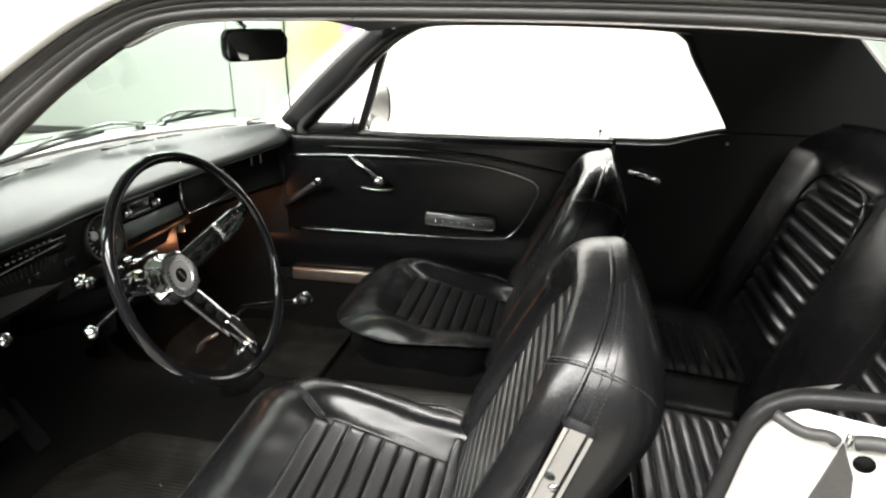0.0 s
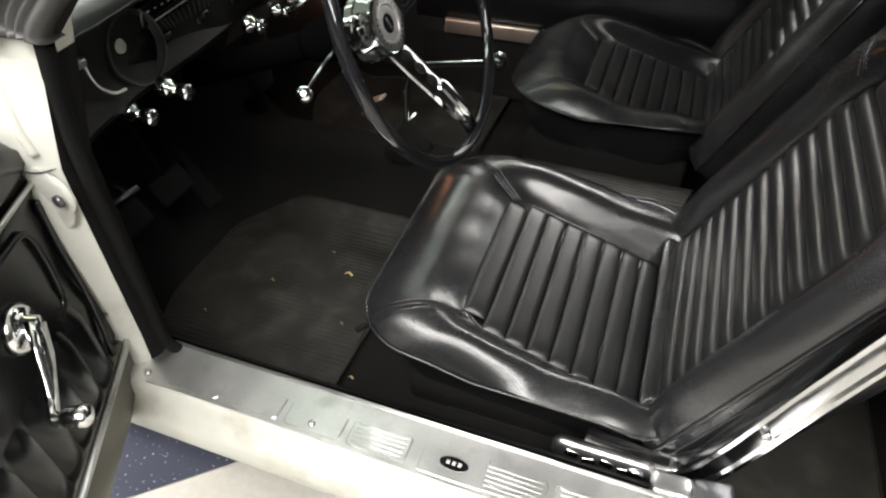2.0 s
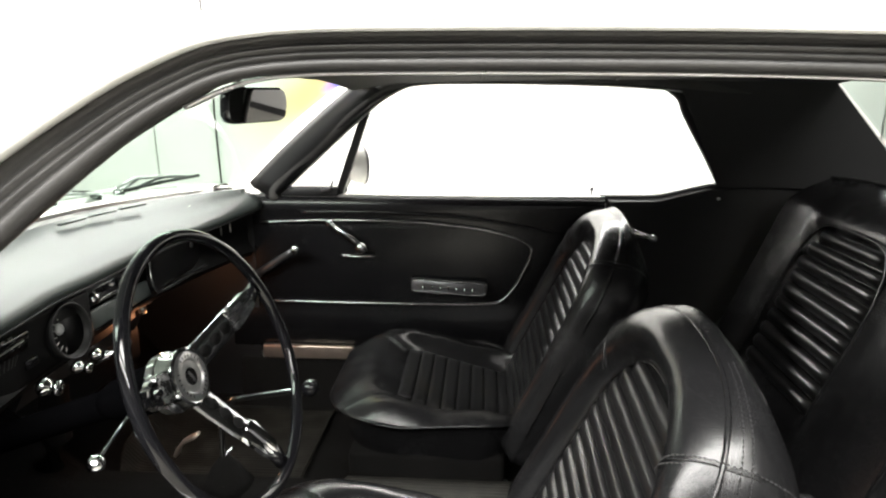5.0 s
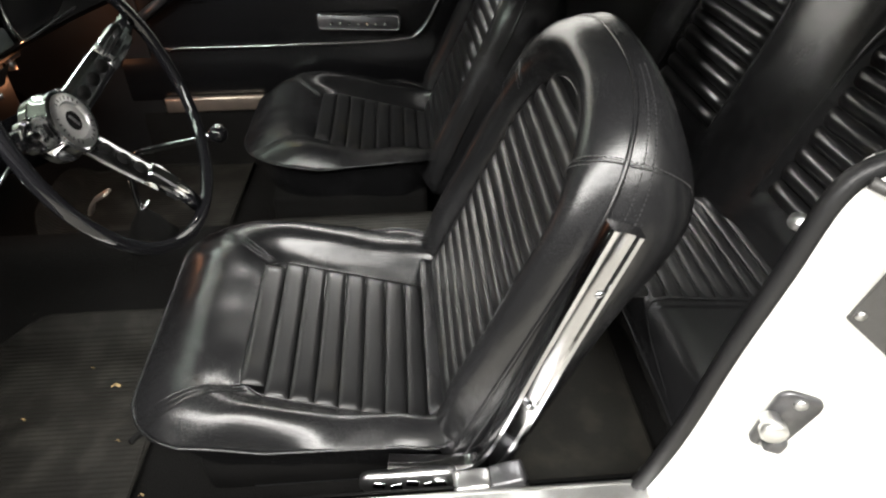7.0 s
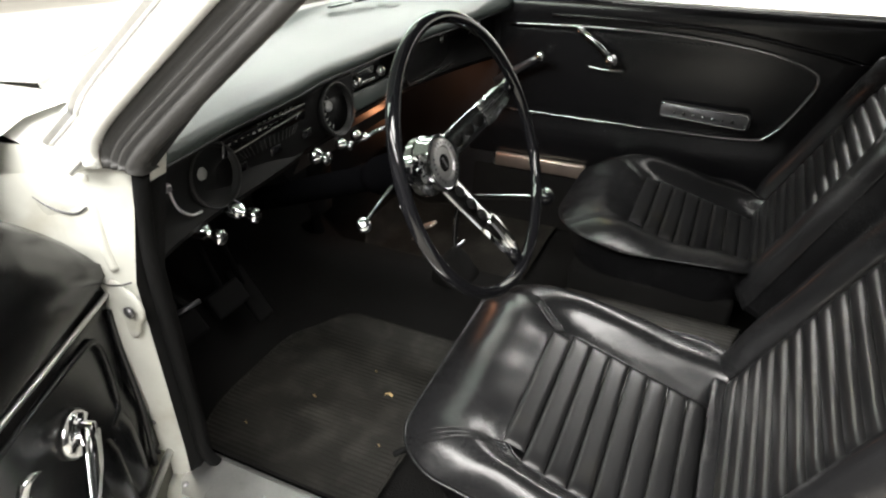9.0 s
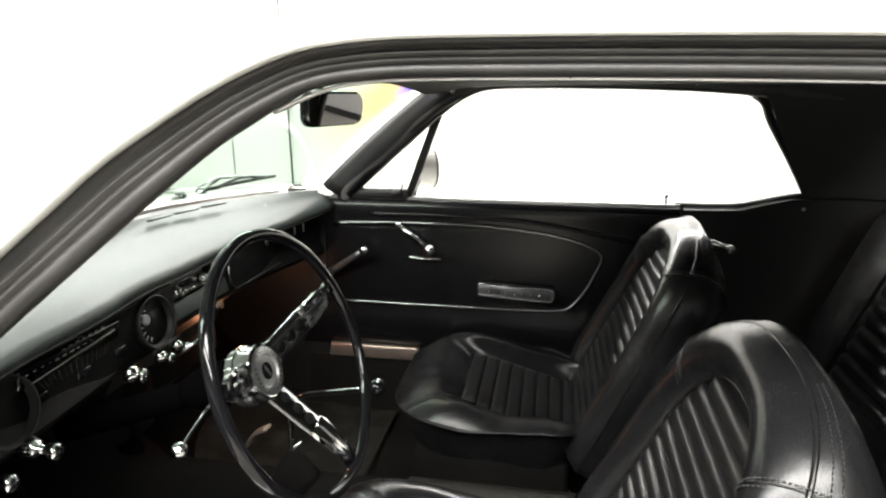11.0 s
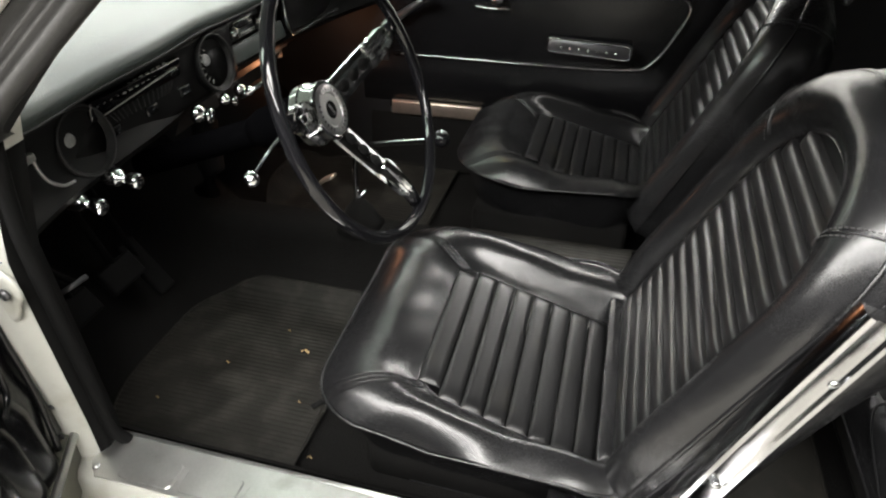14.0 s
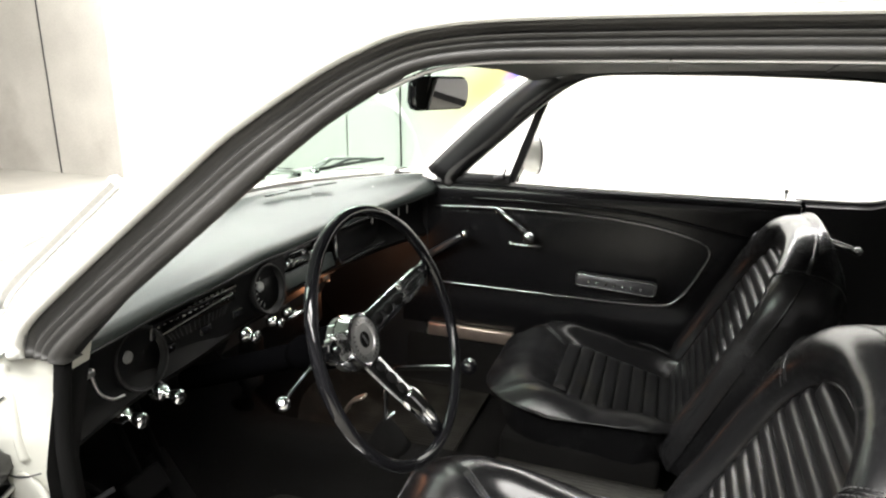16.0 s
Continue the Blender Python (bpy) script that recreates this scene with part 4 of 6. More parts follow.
part("edge_trim", tube(smooth_path([dd(-0.001, 0.700, 0.004), dd(0.003, 0.64, 0.005), dd(0.014, 0.54, 0.014), dd(0.034, 0.450, 0.018)], 5), 0.0045, 8), DOORVINYL, ddoor)
part("lower_moulding", tube([dd(-0.005, 0.440, 0.026), dd(0.3, 0.437, 0.029), dd(1.1, 0.437, 0.029)], 0.006, 8), STEEL, ddoor)
part("lower_frame", grid([[dd(r, z, o) for o, z in ((-0.05, 0.45), (0.018, 0.438), (0.022, 0.425), (0.020, 0.36), (0.008, 0.325), (-0.10, 0.32), (-0.11, 0.43))] for r in (-0.030, -0.02, 0.3, 1.14)], closed_v=True, cap0=True, cap1=True), DARKFRAME, ddoor, "painted metal lower door frame", sharp=40)
part("edge_flange", grid([[dd(r, z, o) for r, o in ((0.0, 0.0), (-0.036 - w, -0.006), (-0.044 - w, -0.020), (-0.042 - w, -0.05))] for z, w in ((0.745, -0.018), (0.70, -0.006), (0.62, 0.004), (0.52, 0.006), (0.44, 0.002))]), DOORVINYL, ddoor)
for k in range(20):
    r = 0.040 + 0.046 * k
    w = ((0, 0), (0.008, 0.0045), (0.023, 0.0065), (0.038, 0.0045), (0.046, 0))
    part("flute", grid([[dd(r + a, 0.568, 0.003 + b * 0.3) for a, b in w], [dd(r + a, 0.545, 0.010 + b) for a, b in w], [dd(r + a, 0.450, 0.014 + b) for a, b in w], [dd(r + a, 0.437, 0.016 + 0.5 * b) for a, b in w]]), DOORVINYL, ddoor)
window_crank(ddoor, dd(0.140, 0.626, 0.0), dx * 0.075 + Vector((0, 0, -0.070)), dn, 0.030, "chrome window crank with a large escutcheon", 0.036, broad=0.018)
lever = []
for r, z, o, w in ((0.264, 0.706, 0.046, 0.006), (0.272, 0.700, 0.040, 0.009), (0.276, 0.684, 0.034, 0.010), (0.290, 0.664, 0.030, 0.011), (0.315, 0.644, 0.026, 0.012), (0.345, 0.628, 0.022, 0.013)):
    side = Vector((0, 0, 1)) * 0.45 + dx * 0.9
    lever.append([dd(r, z, o) + side * (w * a) + dn * b for a, b in ((-1, -0.003), (-0.7, 0.003), (0.7, 0.003), (1, -0.003), (0, -0.005))])
dl = part("door_handle", grid(lever, closed_v=True, cap0=True, cap1=True), CHROME, ddoor, "chrome inside door lever")
part("lever_pivot", lathe([(0.015, 0), (0.014, 0.016), (0.010, 0.022), (0, 0.024)], aim(dd(0.345, 0.628, 0.0), dn), 14), CHROME, dl)


# ---- seats ----
def pleat_strip(a, b, up, wide, rise, n=10, flat=2.6, ends=8.0):
    """A padded strip from a to b: rounded across, its ends tucked in."""
    a, b, u = Vector(a), Vector(b), Vector(up).normalized()
    t = (b - a)
    s = t.normalized().cross(u).normalized()
    rows = []
    for i in range(n + 1):
        q = 0.5 - 0.5 * math.cos(math.pi * i / n)
        e = min(1.0, ends * min(q, 1 - q))
        e = math.sqrt(max(0.0, 1 - (1 - e) ** 2))
        c = a + t * q
        row = []
        for k in range(9):
            v = (-1, -0.88, -0.7, -0.4, 0, 0.4, 0.7, 0.88, 1)[k]
            h = rise * e * ((1 - abs(v) ** flat) + 0.12 * v * (1 - v * v)) + 0.0004
            row.append(c + s * (v * wide / 2) + u * h)
        rows.append(row)
    return grid(rows)


def stitch_row(path, up, parent, step=0.006, r=0.0008):
    """A row of raised stitches as one strip of short dashes."""
    verts, faces = [], []
    P = [Vector(p) for p in path]
    acc = 0.0
    for a, b in zip(P, P[1:]):
        d = b - a
        ln = d.length
        d.normalize()
        sd = d.cross(Vector(up)).normalized()
        q = acc
        while q < ln:
            c = a + d * q
            base = len(verts)
            u = Vector(up).normalized()
            for w, h, l in ((-r, 0, 0), (r, 0, 0), (r, 0, step * 0.6), (-r, 0, step * 0.6), (-r * 0.5, r * 1.6, step * 0.1), (r * 0.5, r * 1.6, step * 0.1), (r * 0.5, r * 1.6, step * 0.5), (-r * 0.5, r * 1.6, step * 0.5)):
                verts.append(c + sd * w + u * h + d * l)
            for f in ((4, 5, 6, 7), (0, 1, 5, 4), (1, 2, 6, 5), (2, 3, 7, 6), (3, 0, 4, 7)):
                faces.append(tuple(base + i for i in f))
            q += step
        acc = q - ln
    return part("stitching", (verts, faces), STITCH, parent, smooth=False)


def curve_at(table, x):
    """Linear reading of a table of (x, value)."""
    for (x0, v0), (x1, v1) in zip(table, table[1:]):
        if x <= x1:
            return v0 + (v1 - v0) * max(0.0, (x - x0) / (x1 - x0))
    return table[-1][1]


# heights along the cushion, front to back: welt, top of the side rolls, seam round the pleats
WELT = [(0.05, 0.448), (0.11, 0.446), (0.18, 0.438), (0.25, 0.421), (0.35, 0.424), (0.45, 0.426), (0.56, 0.402)]
ROLL = [(0.05, 0.476), (0.13, 0.484), (0.18, 0.490), (0.243, 0.483), (0.319, 0.460), (0.397, 0.432), (0.496, 0.409), (0.56, 0.398)]
SEAM = [(0.21, 0.459), (0.56, 0.336)]
# half width of the backrest along its height, then the top arch
BACK_H, BACK_S, BACK_W0, BACK_W1, BACK_P = 0.579, 0.36, 0.252, 0.230, 2.55
INS_H, INS_S, INS_W0, INS_W1, INS_P = 0.496, 0.30, 0.180, 0.163, 2.3


def bucket_seat(cy, s, dz, lean, label, dx_=0.0, pitch=0.0, veer=0.0, drop=0.0):
    """A bucket seat; s = -1 when its outer side is the driver's side. pitch: how much the cushion rises to the back; veer: how much the backrest leans across."""
    seat = thing("bucket_seat", label, "car seat", "front seats")
    turn = Matrix.Translation((dx_, cy, dz + 0.40)) @ Matrix.Rotation(radians(lean), 4, "X") @ Matrix.Translation((0, 0, -0.40))
    N = 96
    outline = []
    for p in rounded(0.246 if s < 0 else 0.236, 0.256 if s < 0 else 0.244, 0.062 if s < 0 else 0.080, 0.560, 0.085 if s < 0 else 0.125, 10):
        # the front edge bows forward a little
        outline.append((p[0] - 0.020 * max(0.0, 1 - (p[1] / 0.25) ** 2) * max(0.0, 1 - (p[0] - 0.062) / 0.1), p[1]))
    outer = resample(outline, N)
    oy, x_ins, w_ins = (-0.018, 0.206, 0.150) if s < 0 else (-0.004, 0.236, 0.144)
    inner = [Vector((p.x, p.y + oy)) for p in resample(rounded(w_ins, w_ins + 0.008, x_ins, 0.565, 0.045, 8), N)]

    def rise(x):
        return pitch * (x - 0.1)

    def wave(p):
        return 0.0014 * math.sin(p.y * 15 + 1) * math.sin(p.x * 12) + 0.0009 * math.sin(p.y * 37 + p.x * 21) + 0.0005 * math.sin(p.y * 83 - p.x * 61)

    cen = Vector((0.30, 0))
    rows = []
    # skirt under the welt, tucked in
    for down, tuck in ((0.120, 0.050), (0.075, 0.034), (0.030, 0.024), (0.008, 0.016), (0.002, 0.006)):
        row = []
        for o in outer:
            p = o + (cen - o).normalized() * tuck
            row.append(turn @ Vector((p.x, p.y, curve_at(WELT, o.x) + rise(o.x) - down)))
        rows.append(row)
    welt_row = None
    for f in (0.0, 0.03, 0.09, 0.17, 0.27, 0.38, 0.50, 0.60, 0.67, 0.72, 0.77, 0.82, 0.87, 0.92, 0.96, 1.0, 1.02):
        row = []
        for o, i in zip(outer, inner):
            p = o.lerp(i, min(f, 1.0))
            lo, hi, ins = curve_at(WELT, p.x), curve_at(ROLL, p.x), curve_at(SEAM, p.x)
            # along the sides the roll is flat-topped and falls steeply to the pleats
            wall = max(0.0, min(1.0, (abs(i.y - oy) - 0.10) / 0.04)) * max(0.0, min(1.0, (i.x - 0.21) / 0.05))
            fc = 0.5 + (0.02 if o.y > 0 else 0.06) * wall
            if o.y < 0:
                hi = max(ins + (hi - ins) * (1 - 0.42 * wall), lo + 0.010)
            else:
                lo = min(lo, hi - 0.022)
            if f <= fc:
                u = min(1.0, f / min(fc, 0.5))
                z = lo + (hi - lo) * (wall * (math.sqrt(max(0.0, 1 - (1 - u) ** 2.2)) if o.y > 0 else 1 - (1 - u) ** 1.7) + (1 - wall) * (1 - (1 - u) ** 2.3))
            else:
                u = min(1.0, (f - fc) / (1 - fc))
                steep = u * u / (u * u + 0.35 * (1 - u) * u + 0.14 * (1 - u))
                u = 0.5 - 0.5 * math.cos(math.pi * u)
                u += (steep - u) * (0.35 * wall if o.y > 0 else 0.0)
                z = ins + (hi - ins) * (1 - u) - (0.005 if f > 1 else 0.003 * max(0.0, (f - 0.92) / 0.08))
            row.append(turn @ Vector((p.x, p.y, z + rise(p.x) + (wave(p) if 0.05 < f < 0.95 else 0))))
        if f == 0.0:
            welt_row = row
        rows.append(row)
    cushion = part("cushion", grid(rows, closed_v=True, cap1=True), LEATHER, seat, "padded black leather cushion")
    part("piping", tube([p + (p - turn @ Vector((0.30, 0, 0.43))).normalized() * 0.001 for p in welt_row], 0.0030, 6, closed=True), LEATHER, cushion)
    # cord of the seam round the pleats
    part("insert_piping", tube([p + Vector((0, 0, 0.0010)) for p in rows[-2]], 0.0016, 6, closed=True), LEATHER, cushion)
    for k in range(10 if s < 0 else 9):
        x = x_ins + 0.018 + 0.0355 * k
        h = w_ins + 0.008 * (x - 0.206) / 0.36 - 0.001
        if k == 0:
            h -= 0.016
        z = curve_at(SEAM, x) + rise(x) - 0.0010
        a, b = Vector((x, oy - h, z)), Vector((x, oy + h, z))
        up = (turn.to_3x3() @ Vector((0.35 - pitch, 0, 1))).normalized()
        part("pleat", pleat_strip(turn @ a, turn @ b, up, 0.0362, 0.0062, 16, 6.0, 13.0), PLEATS, cushion)
    # triple corner seams from the welt to the pleats
    for q in (-1, 1):
        k = min(range(N), key=lambda i: outer[i].x * 1.15 - q * outer[i].y)
        for e in (-0.35, 0.15, 0.65):
            j0 = k if e >= 0 else k - 1
            w = e if e >= 0 else e + 1
            line = [rows[i][j0 % N].lerp(rows[i][(j0 + 1) % N], w) + Vector((-0.0005, q * 0.0005, 0.0012)) for i in range(5, 20)]
            part("seam", tube(smooth_path(line, 3), 0.0017, 6), LEATHER, cushion)
    # seat base
    part("base", box(0.38, 0.40, 0.10, 0.015, m=turn @ Matrix.Translation((0.31, 0, 0.285))), CARPET, seat)
    for q in (-1, 1):
        part("slide_rail", box(0.34, 0.035, 0.05, 0.006, m=Matrix.Translation((0.36, cy + q * 0.17, 0.25 + dz * 0.2))), DARKSTEEL, seat)
    # backrest; local: -x forward, y across, z up the back
    B = turn @ Matrix.Translation((0.512, 0, 0.372 - drop)) @ Matrix.Rotation(radians(25), 4, "Y")
    B3 = B.to_3x3()

    def half(z, H, w0, w1, zs, p):
        """Half width at height z of a back of height H."""
        if z <= zs:
            return w0 + (w1 - w0) * (z / zs)
        q = min(1.0, (z - zs) / (H - zs))
        return w1 * max(0.0, 1 - q ** p) ** (1 / p)

    def back_outline(z0, H, w0, w1, zs, p, n):
        pts = []
        zsamp = [z0 + (zs - z0) * k / 10 for k in range(10)] + [zs + (H - zs) * math.sin(math.pi / 2 * k / 20) for k in range(21)]
        for z in zsamp:
            pts.append((half(z, H, w0, w1, zs, p), z))
        pts += [(-y, z) for y, z in reversed(pts[:-1])]
        return resample(pts, n)

    M = 112
    outl = back_outline(0.0, BACK_H, BACK_W0, BACK_W1, BACK_S, BACK_P, M)
    insl = back_outline(0.02, INS_H, INS_W0, INS_W1, INS_S, INS_P, M)
    # rear shell first, then the front face; the last figure is how far the shell swells past the front outline
    layers = ((0.0, 0.112, -0.075), (0.0, 0.108, -0.045), (0.0, 0.098, -0.014), (0.0, 0.080, 0.010), (0.0, 0.055, 0.014), (0.0, 0.028, 0.012), (0.0, 0.010, 0.005), (0.0, 0.0, 0.0),
              (0.04, -0.010, 0.0), (0.11, -0.020, 0), (0.21, -0.030, 0), (0.33, -0.037, 0), (0.47, -0.040, 0), (0.62, -0.038, 0), (0.76, -0.032, 0), (0.87, -0.024, 0), (0.95, -0.015, 0), (1.0, -0.008, 0), (1.01, -0.005, 0))
    rows = []
    for f, x, grow in layers:
        row = []
        for o, i in zip(outl, insl):
            p = Vector(o).lerp(Vector(i), min(f, 1))
            d = (p - Vector((0, 0.22))).normalized()
            high = max(0.0, min(1.0, (p.y - 0.06) / 0.30))
            p = p + d * grow * ((0.15 + 0.85 * high) if grow > 0 else 1.0)
            if x > 0:
                full = max(0.0, min(1.0, (p.y - 0.30) / 0.18))
                xx = x * (1.06 + (0.15 if s < 0 else -0.06) * full * full * (3 - 2 * full) - 0.84 * max(0.0, min(1.0, (p.y - 0.46) / 0.13)) ** 1.8)
            else:
                xx = x * (1 - 0.25 * max(0.0, 1 - p.y / 0.10))
            hump = (0.0012 * math.sin(p.x * 19 + 2) * math.sin(p.y * 15) + 0.0006 * math.sin(p.x * 47 - p.y * 39)) * (1 if 0.02 < f < 0.95 else 0)
            row.append(B @ Vector((xx + hump, p.x + veer * p.y, p.y)))
        rows.append(row)
    back = part("backrest", grid(rows, closed_v=True, cap0=True, cap1=True), LEATHER, seat, "padded black leather backrest")
    part("piping", tube([p for p in rows[7]], 0.0036, 6, closed=True), LEATHER, back)
    part("insert_piping", tube([p + B3 @ Vector((-0.002, 0, 0)) for p in rows[-2]], 0.0018, 6, closed=True), LEATHER, back)
    # stitches behind the piping on the outer side panel
    side = [k for k in range(M) if outl[k][0] * s > 0.06 and outl[k][1] > 0.02]
    side.sort(key=lambda k: outl[k][1])
    for w in (0.35, 0.95):
        stitch_row([rows[6][k].lerp(rows[5][k], w) + B3 @ Vector((0, s * 0.0012, 0)) for k in side], B3 @ Vector((0, s, 0)), back)
    for k in range(15):
        z = 0.035 + 0.0305 * k
        h = half(z, INS_H, INS_W0, INS_W1, INS_S, INS_P) - 0.003
        if h < 0.03:
            continue
        up = (B3 @ Vector((-1, 0, 0))).normalized()
        part("pleat", pleat_strip(B @ Vector((-0.004, veer * z - h, z)), B @ Vector((-0.004, veer * z + h, z)), up, 0.0312, 0.0100, 14, 4.4, 10.0), PLEATS, back)
    # seam across the shoulder, over the front roll and the side panel, both sides
    for q in (-1, 1):
        k = min((i for i in range(M) if outl[i][0] * q > 0.02), key=lambda i: abs(outl[i][1] - 0.508))
        front = [rows[i][k] for i in range(7, 16)]
        aft = [rows[i][k] + (rows[i][k] - rows[7][k]).length * (B3 @ Vector((0, 0, -0.10))) for i in (7, 6, 5, 4, 3, 2)]
        for path, off, n in ((front, (-0.001, 0, 0), (-1, 0, 0)), (aft, (0, q * 0.001, 0), (0, q, 0))):
            part("seam", tube(smooth_path([p + B3 @ Vector(off) for p in path], 3), 0.0015, 6), LEATHER, back)
            for e in (-0.006, 0.006):
                stitch_row([p + B3 @ Vector((off[0] * 1.6, off[1] * 1.6, e)) for p in smooth_path(path, 3)], B3 @ Vector(n), back)
    return seat


dseat = bucket_seat(-0.330, -1, 0.0, 4.0, "black leather bucket seat with pleated inserts and chrome side trim", veer=0.055)
bucket_seat(0.370, 1, 0.038, 1.5, "black leather bucket seat with pleated inserts", 0.018, 0.060, drop=0.012)

# chrome hinge arm and side trim of the driver's seat
ct = part("side_trim", sweep(smooth_path([(0.425, -0.593, 0.360), (0.47, -0.597, 0.358), (0.532, -0.599, 0.356), (0.570, -0.598, 0.377), (0.598, -0.597, 0.434), (0.651, -0.592, 0.589), (0.716, -0.586, 0.768)], 6), [(-0.016, -0.022), (0.003, -0.022), (0.009, -0.019), (0.010, -0.014), (0.0078, -0.011), (0.0066, 0.009), (0.010, 0.0125), (0.0098, 0.018), (0.004, 0.022), (-0.016, 0.022)], (0, -1, 0)), TRIMCHROME, dseat, "polished chrome hinge arm and side trim", sharp=35)
for x, z in ((0.690, 0.692), (0.622, 0.500)):
    part("screw", lathe([(0.006, 0), (0.005, 0.003), (0, 0.004)], aim((x, -0.604, z), (0, -1, 0)), 10), TRIMCHROME, ct)
part("arm_facet", plate(rounded(0.022, 0.022, -0.075, 0.070, 0.019, 5), 0.014, Matrix(((1, 0, 0, 0.458), (0, 0, -1, -0.603), (0, 1, 0, 0.359), (0, 0, 0, 1))), 0.006), STEEL, ct)
for k in range(4):
    part("arm_ripple", box(0.020, 0.006, 0.014, 0.003, m=Matrix.Translation((0.412 + 0.024 * k, -0.616, 0.359 + 0.003 * (-1) ** k)) @ Matrix.Rotation(radians(14 * (-1) ** k), 4, "Y")), TRIMCHROME, ct)
part("arm_pivot", lathe([(0.014, 0), (0.012, 0.006), (0.006, 0.008), (0, 0.008)], aim((0.500, -0.616, 0.359), (0, -1, 0)), 14), TRIMCHROME, ct)
rt = thing("seat_belt_holder", "dark metal seat belt holder on the floor beside the seat", "seat belt")
part("body", box(0.052, 0.034, 0.060, 0.006, m=Matrix.Translation((0.545, -0.634, 0.362)) @ Matrix.Rotation(radians(-4), 4, "Y")), STEEL, rt)
part("tongue", box(0.050, 0.036, 0.052, 0.005, m=Matrix.Translation((0.597, -0.632, 0.372)) @ Matrix.Rotation(radians(-16), 4, "Y")), DARKSTEEL, rt)
part("strap", box(0.07, 0.024, 0.105, 0.004, m=Matrix.Translation((0.565, -0.630, 0.287))), VINYL, rt)
ad = thing("seat_lever", "small black seat slide lever under the cushion", "lever")
part("lever", tube([(0.075, -0.50, 0.380), (0.050, -0.515, 0.384), (0.040, -0.53, 0.384)], 0.005, 8), PEDAL, ad)

# ---- rear seat ----
rs = thing("bench_seat", "black leather rear bench with pleated inserts", "car seat")


def rear_back(y, z):
    """Front surface of the rear backrest."""
    t = (z - 0.42) / 0.55
    x = 1.125 + 0.215 * t
    side = max(0.0, (abs(y) - 0.485) / 0.12)
    mid = math.exp(-(y / 0.11) ** 4)
    x += -0.075 * min(1, side) ** 1.5 - 0.018 * mid
    x += 0.05 * max(0.0, (t - 0.9) / 0.1) ** 2
    return x


rows = []
for i in range(25):
    z = 0.40 + 0.585 * i / 24
    row = []
    for j in range(-32, 33):
        y = j / 32 * 0.575
        x = rear_back(y, z)
        cxp = abs(abs(y) - 0.305)
        ins = 1 if (cxp < 0.172 and 0.50 < z < 0.885) else 0
        row.append((x + 0.020 * ins, y, z))
    rows.append(row)
rows.append([(p[0] + 0.10, p[1], p[2] - 0.012) for p in rows[-1]])
rback = part("backrest", grid(rows), LEATHER, rs)
for q in (-1, 1):
    part("seam", tube([(rear_back(0, z) - 0.001, q * y, z) for y, z in ((0.155, 0.864), (0.12, 0.90), (0.085, 0.935), (0.05, 0.968))], 0.002, 6), LEATHER, rback)
part("top_piping", tube([Vector(p) + Vector((0.004, 0, 0.002)) for p in rows[24]], 0.005, 8), LEATHER, rback)
for q in (-1, 1):
    for k in range(10):
        z = 0.530 + 0.0365 * k
        hw = 0.172 if z < 0.78 else 0.172 - 0.060 * ((z - 0.78) / 0.10) ** 2
        c = q * 0.305
        a, b = Vector((rear_back(c, z) + 0.016, c - hw, z)), Vector((rear_back(c, z) + 0.016, c + hw, z))
        part("pleat", pleat_strip(a, b, (-1, 0, 0.38), 0.037, 0.019), PLEATS, rback)
    pts = [(rear_back(q * 0.305, z) - 0.002, q * 0.305 + y, z) for y, z in ((-0.182, 0.50), (-0.182, 0.70), (-0.178, 0.79), (-0.150, 0.862), (-0.09, 0.893), (0.09, 0.893), (0.150, 0.862), (0.178, 0.79), (0.182, 0.70), (0.182, 0.50))]
    part("piping", tube(smooth_path(pts, 4), 0.005, 6), LEATHER, rback)
rows = []
for i in range(17):
    t = i / 16
    x = 0.845 + 0.40 * t
    row = []
    for j in range(-24, 25):
        y = j / 24 * 0.635
        c = abs(abs(y) - 0.29)
        top = 0.462 - 0.035 * t
        top -= 0.075 * math.exp(-((y - 0.085) / 0.085) ** 4)
        e = min(1, t / 0.10)
        top -= 0.05 * (1 - math.sqrt(max(0, 1 - (1 - e) ** 2)))
        top -= 0.04 * max(0, (abs(y) - 0.56) / 0.075) ** 2
        row.append((x, y, top))
    rows.append(row)
front = [(p[0] + 0.01, p[1], p[2] - 0.05) for p in rows[0]]
low = [(p[0] + 0.075, p[1], 0.235) for p in rows[0]]
rcush = part("cushion", grid([low, front] + rows), LEATHER, rs)
for q in (-1, 1):
    for k in range(11):
        x = 0.865 + 0.030 * k
        c = -0.190 if q < 0 else 0.30
        z = 0.460 - 0.035 * (x - 0.845) / 0.40 - 0.003
        hw = (0.172 if q < 0 else 0.14) - (0 if k else 0.01)
        part("pleat", pleat_strip((x, c - hw, z), (x, c + hw, z), (0.08, 0, 1), 0.030, 0.009, 10, 4.0), PLEATS, rcush)
part("side_piping", tube(smooth_path([(0.850, -0.60, 0.400), (0.852, -0.45, 0.440), (0.862, -0.385, 0.462), (0.90, -0.372, 0.466), (1.0, -0.372, 0.456), (1.12, -0.372, 0.446)], 5), 0.0026, 8), LEATHER, rcush)
part("front_piping", tube([Vector(p) + Vector((-0.002, 0, 0.0)) for p in rows[0]], 0.0028, 6), LEATHER, rcush)

# ---- dashboard ----
dash = thing("dashboard", "black padded dashboard with instruments and bright trim", "dashboard")


def lip_x(y):
    return -0.300 + 0.085 * abs(y / 0.64) ** 2.6 + 0.030 * math.exp(-((y + 0.32) / 0.2) ** 2)


def lip_z(y):
    return 0.876 + 0.012 * math.exp(-((y + 0.32) / 0.22) ** 4) + 0.020 * abs(y / 0.64) ** 5


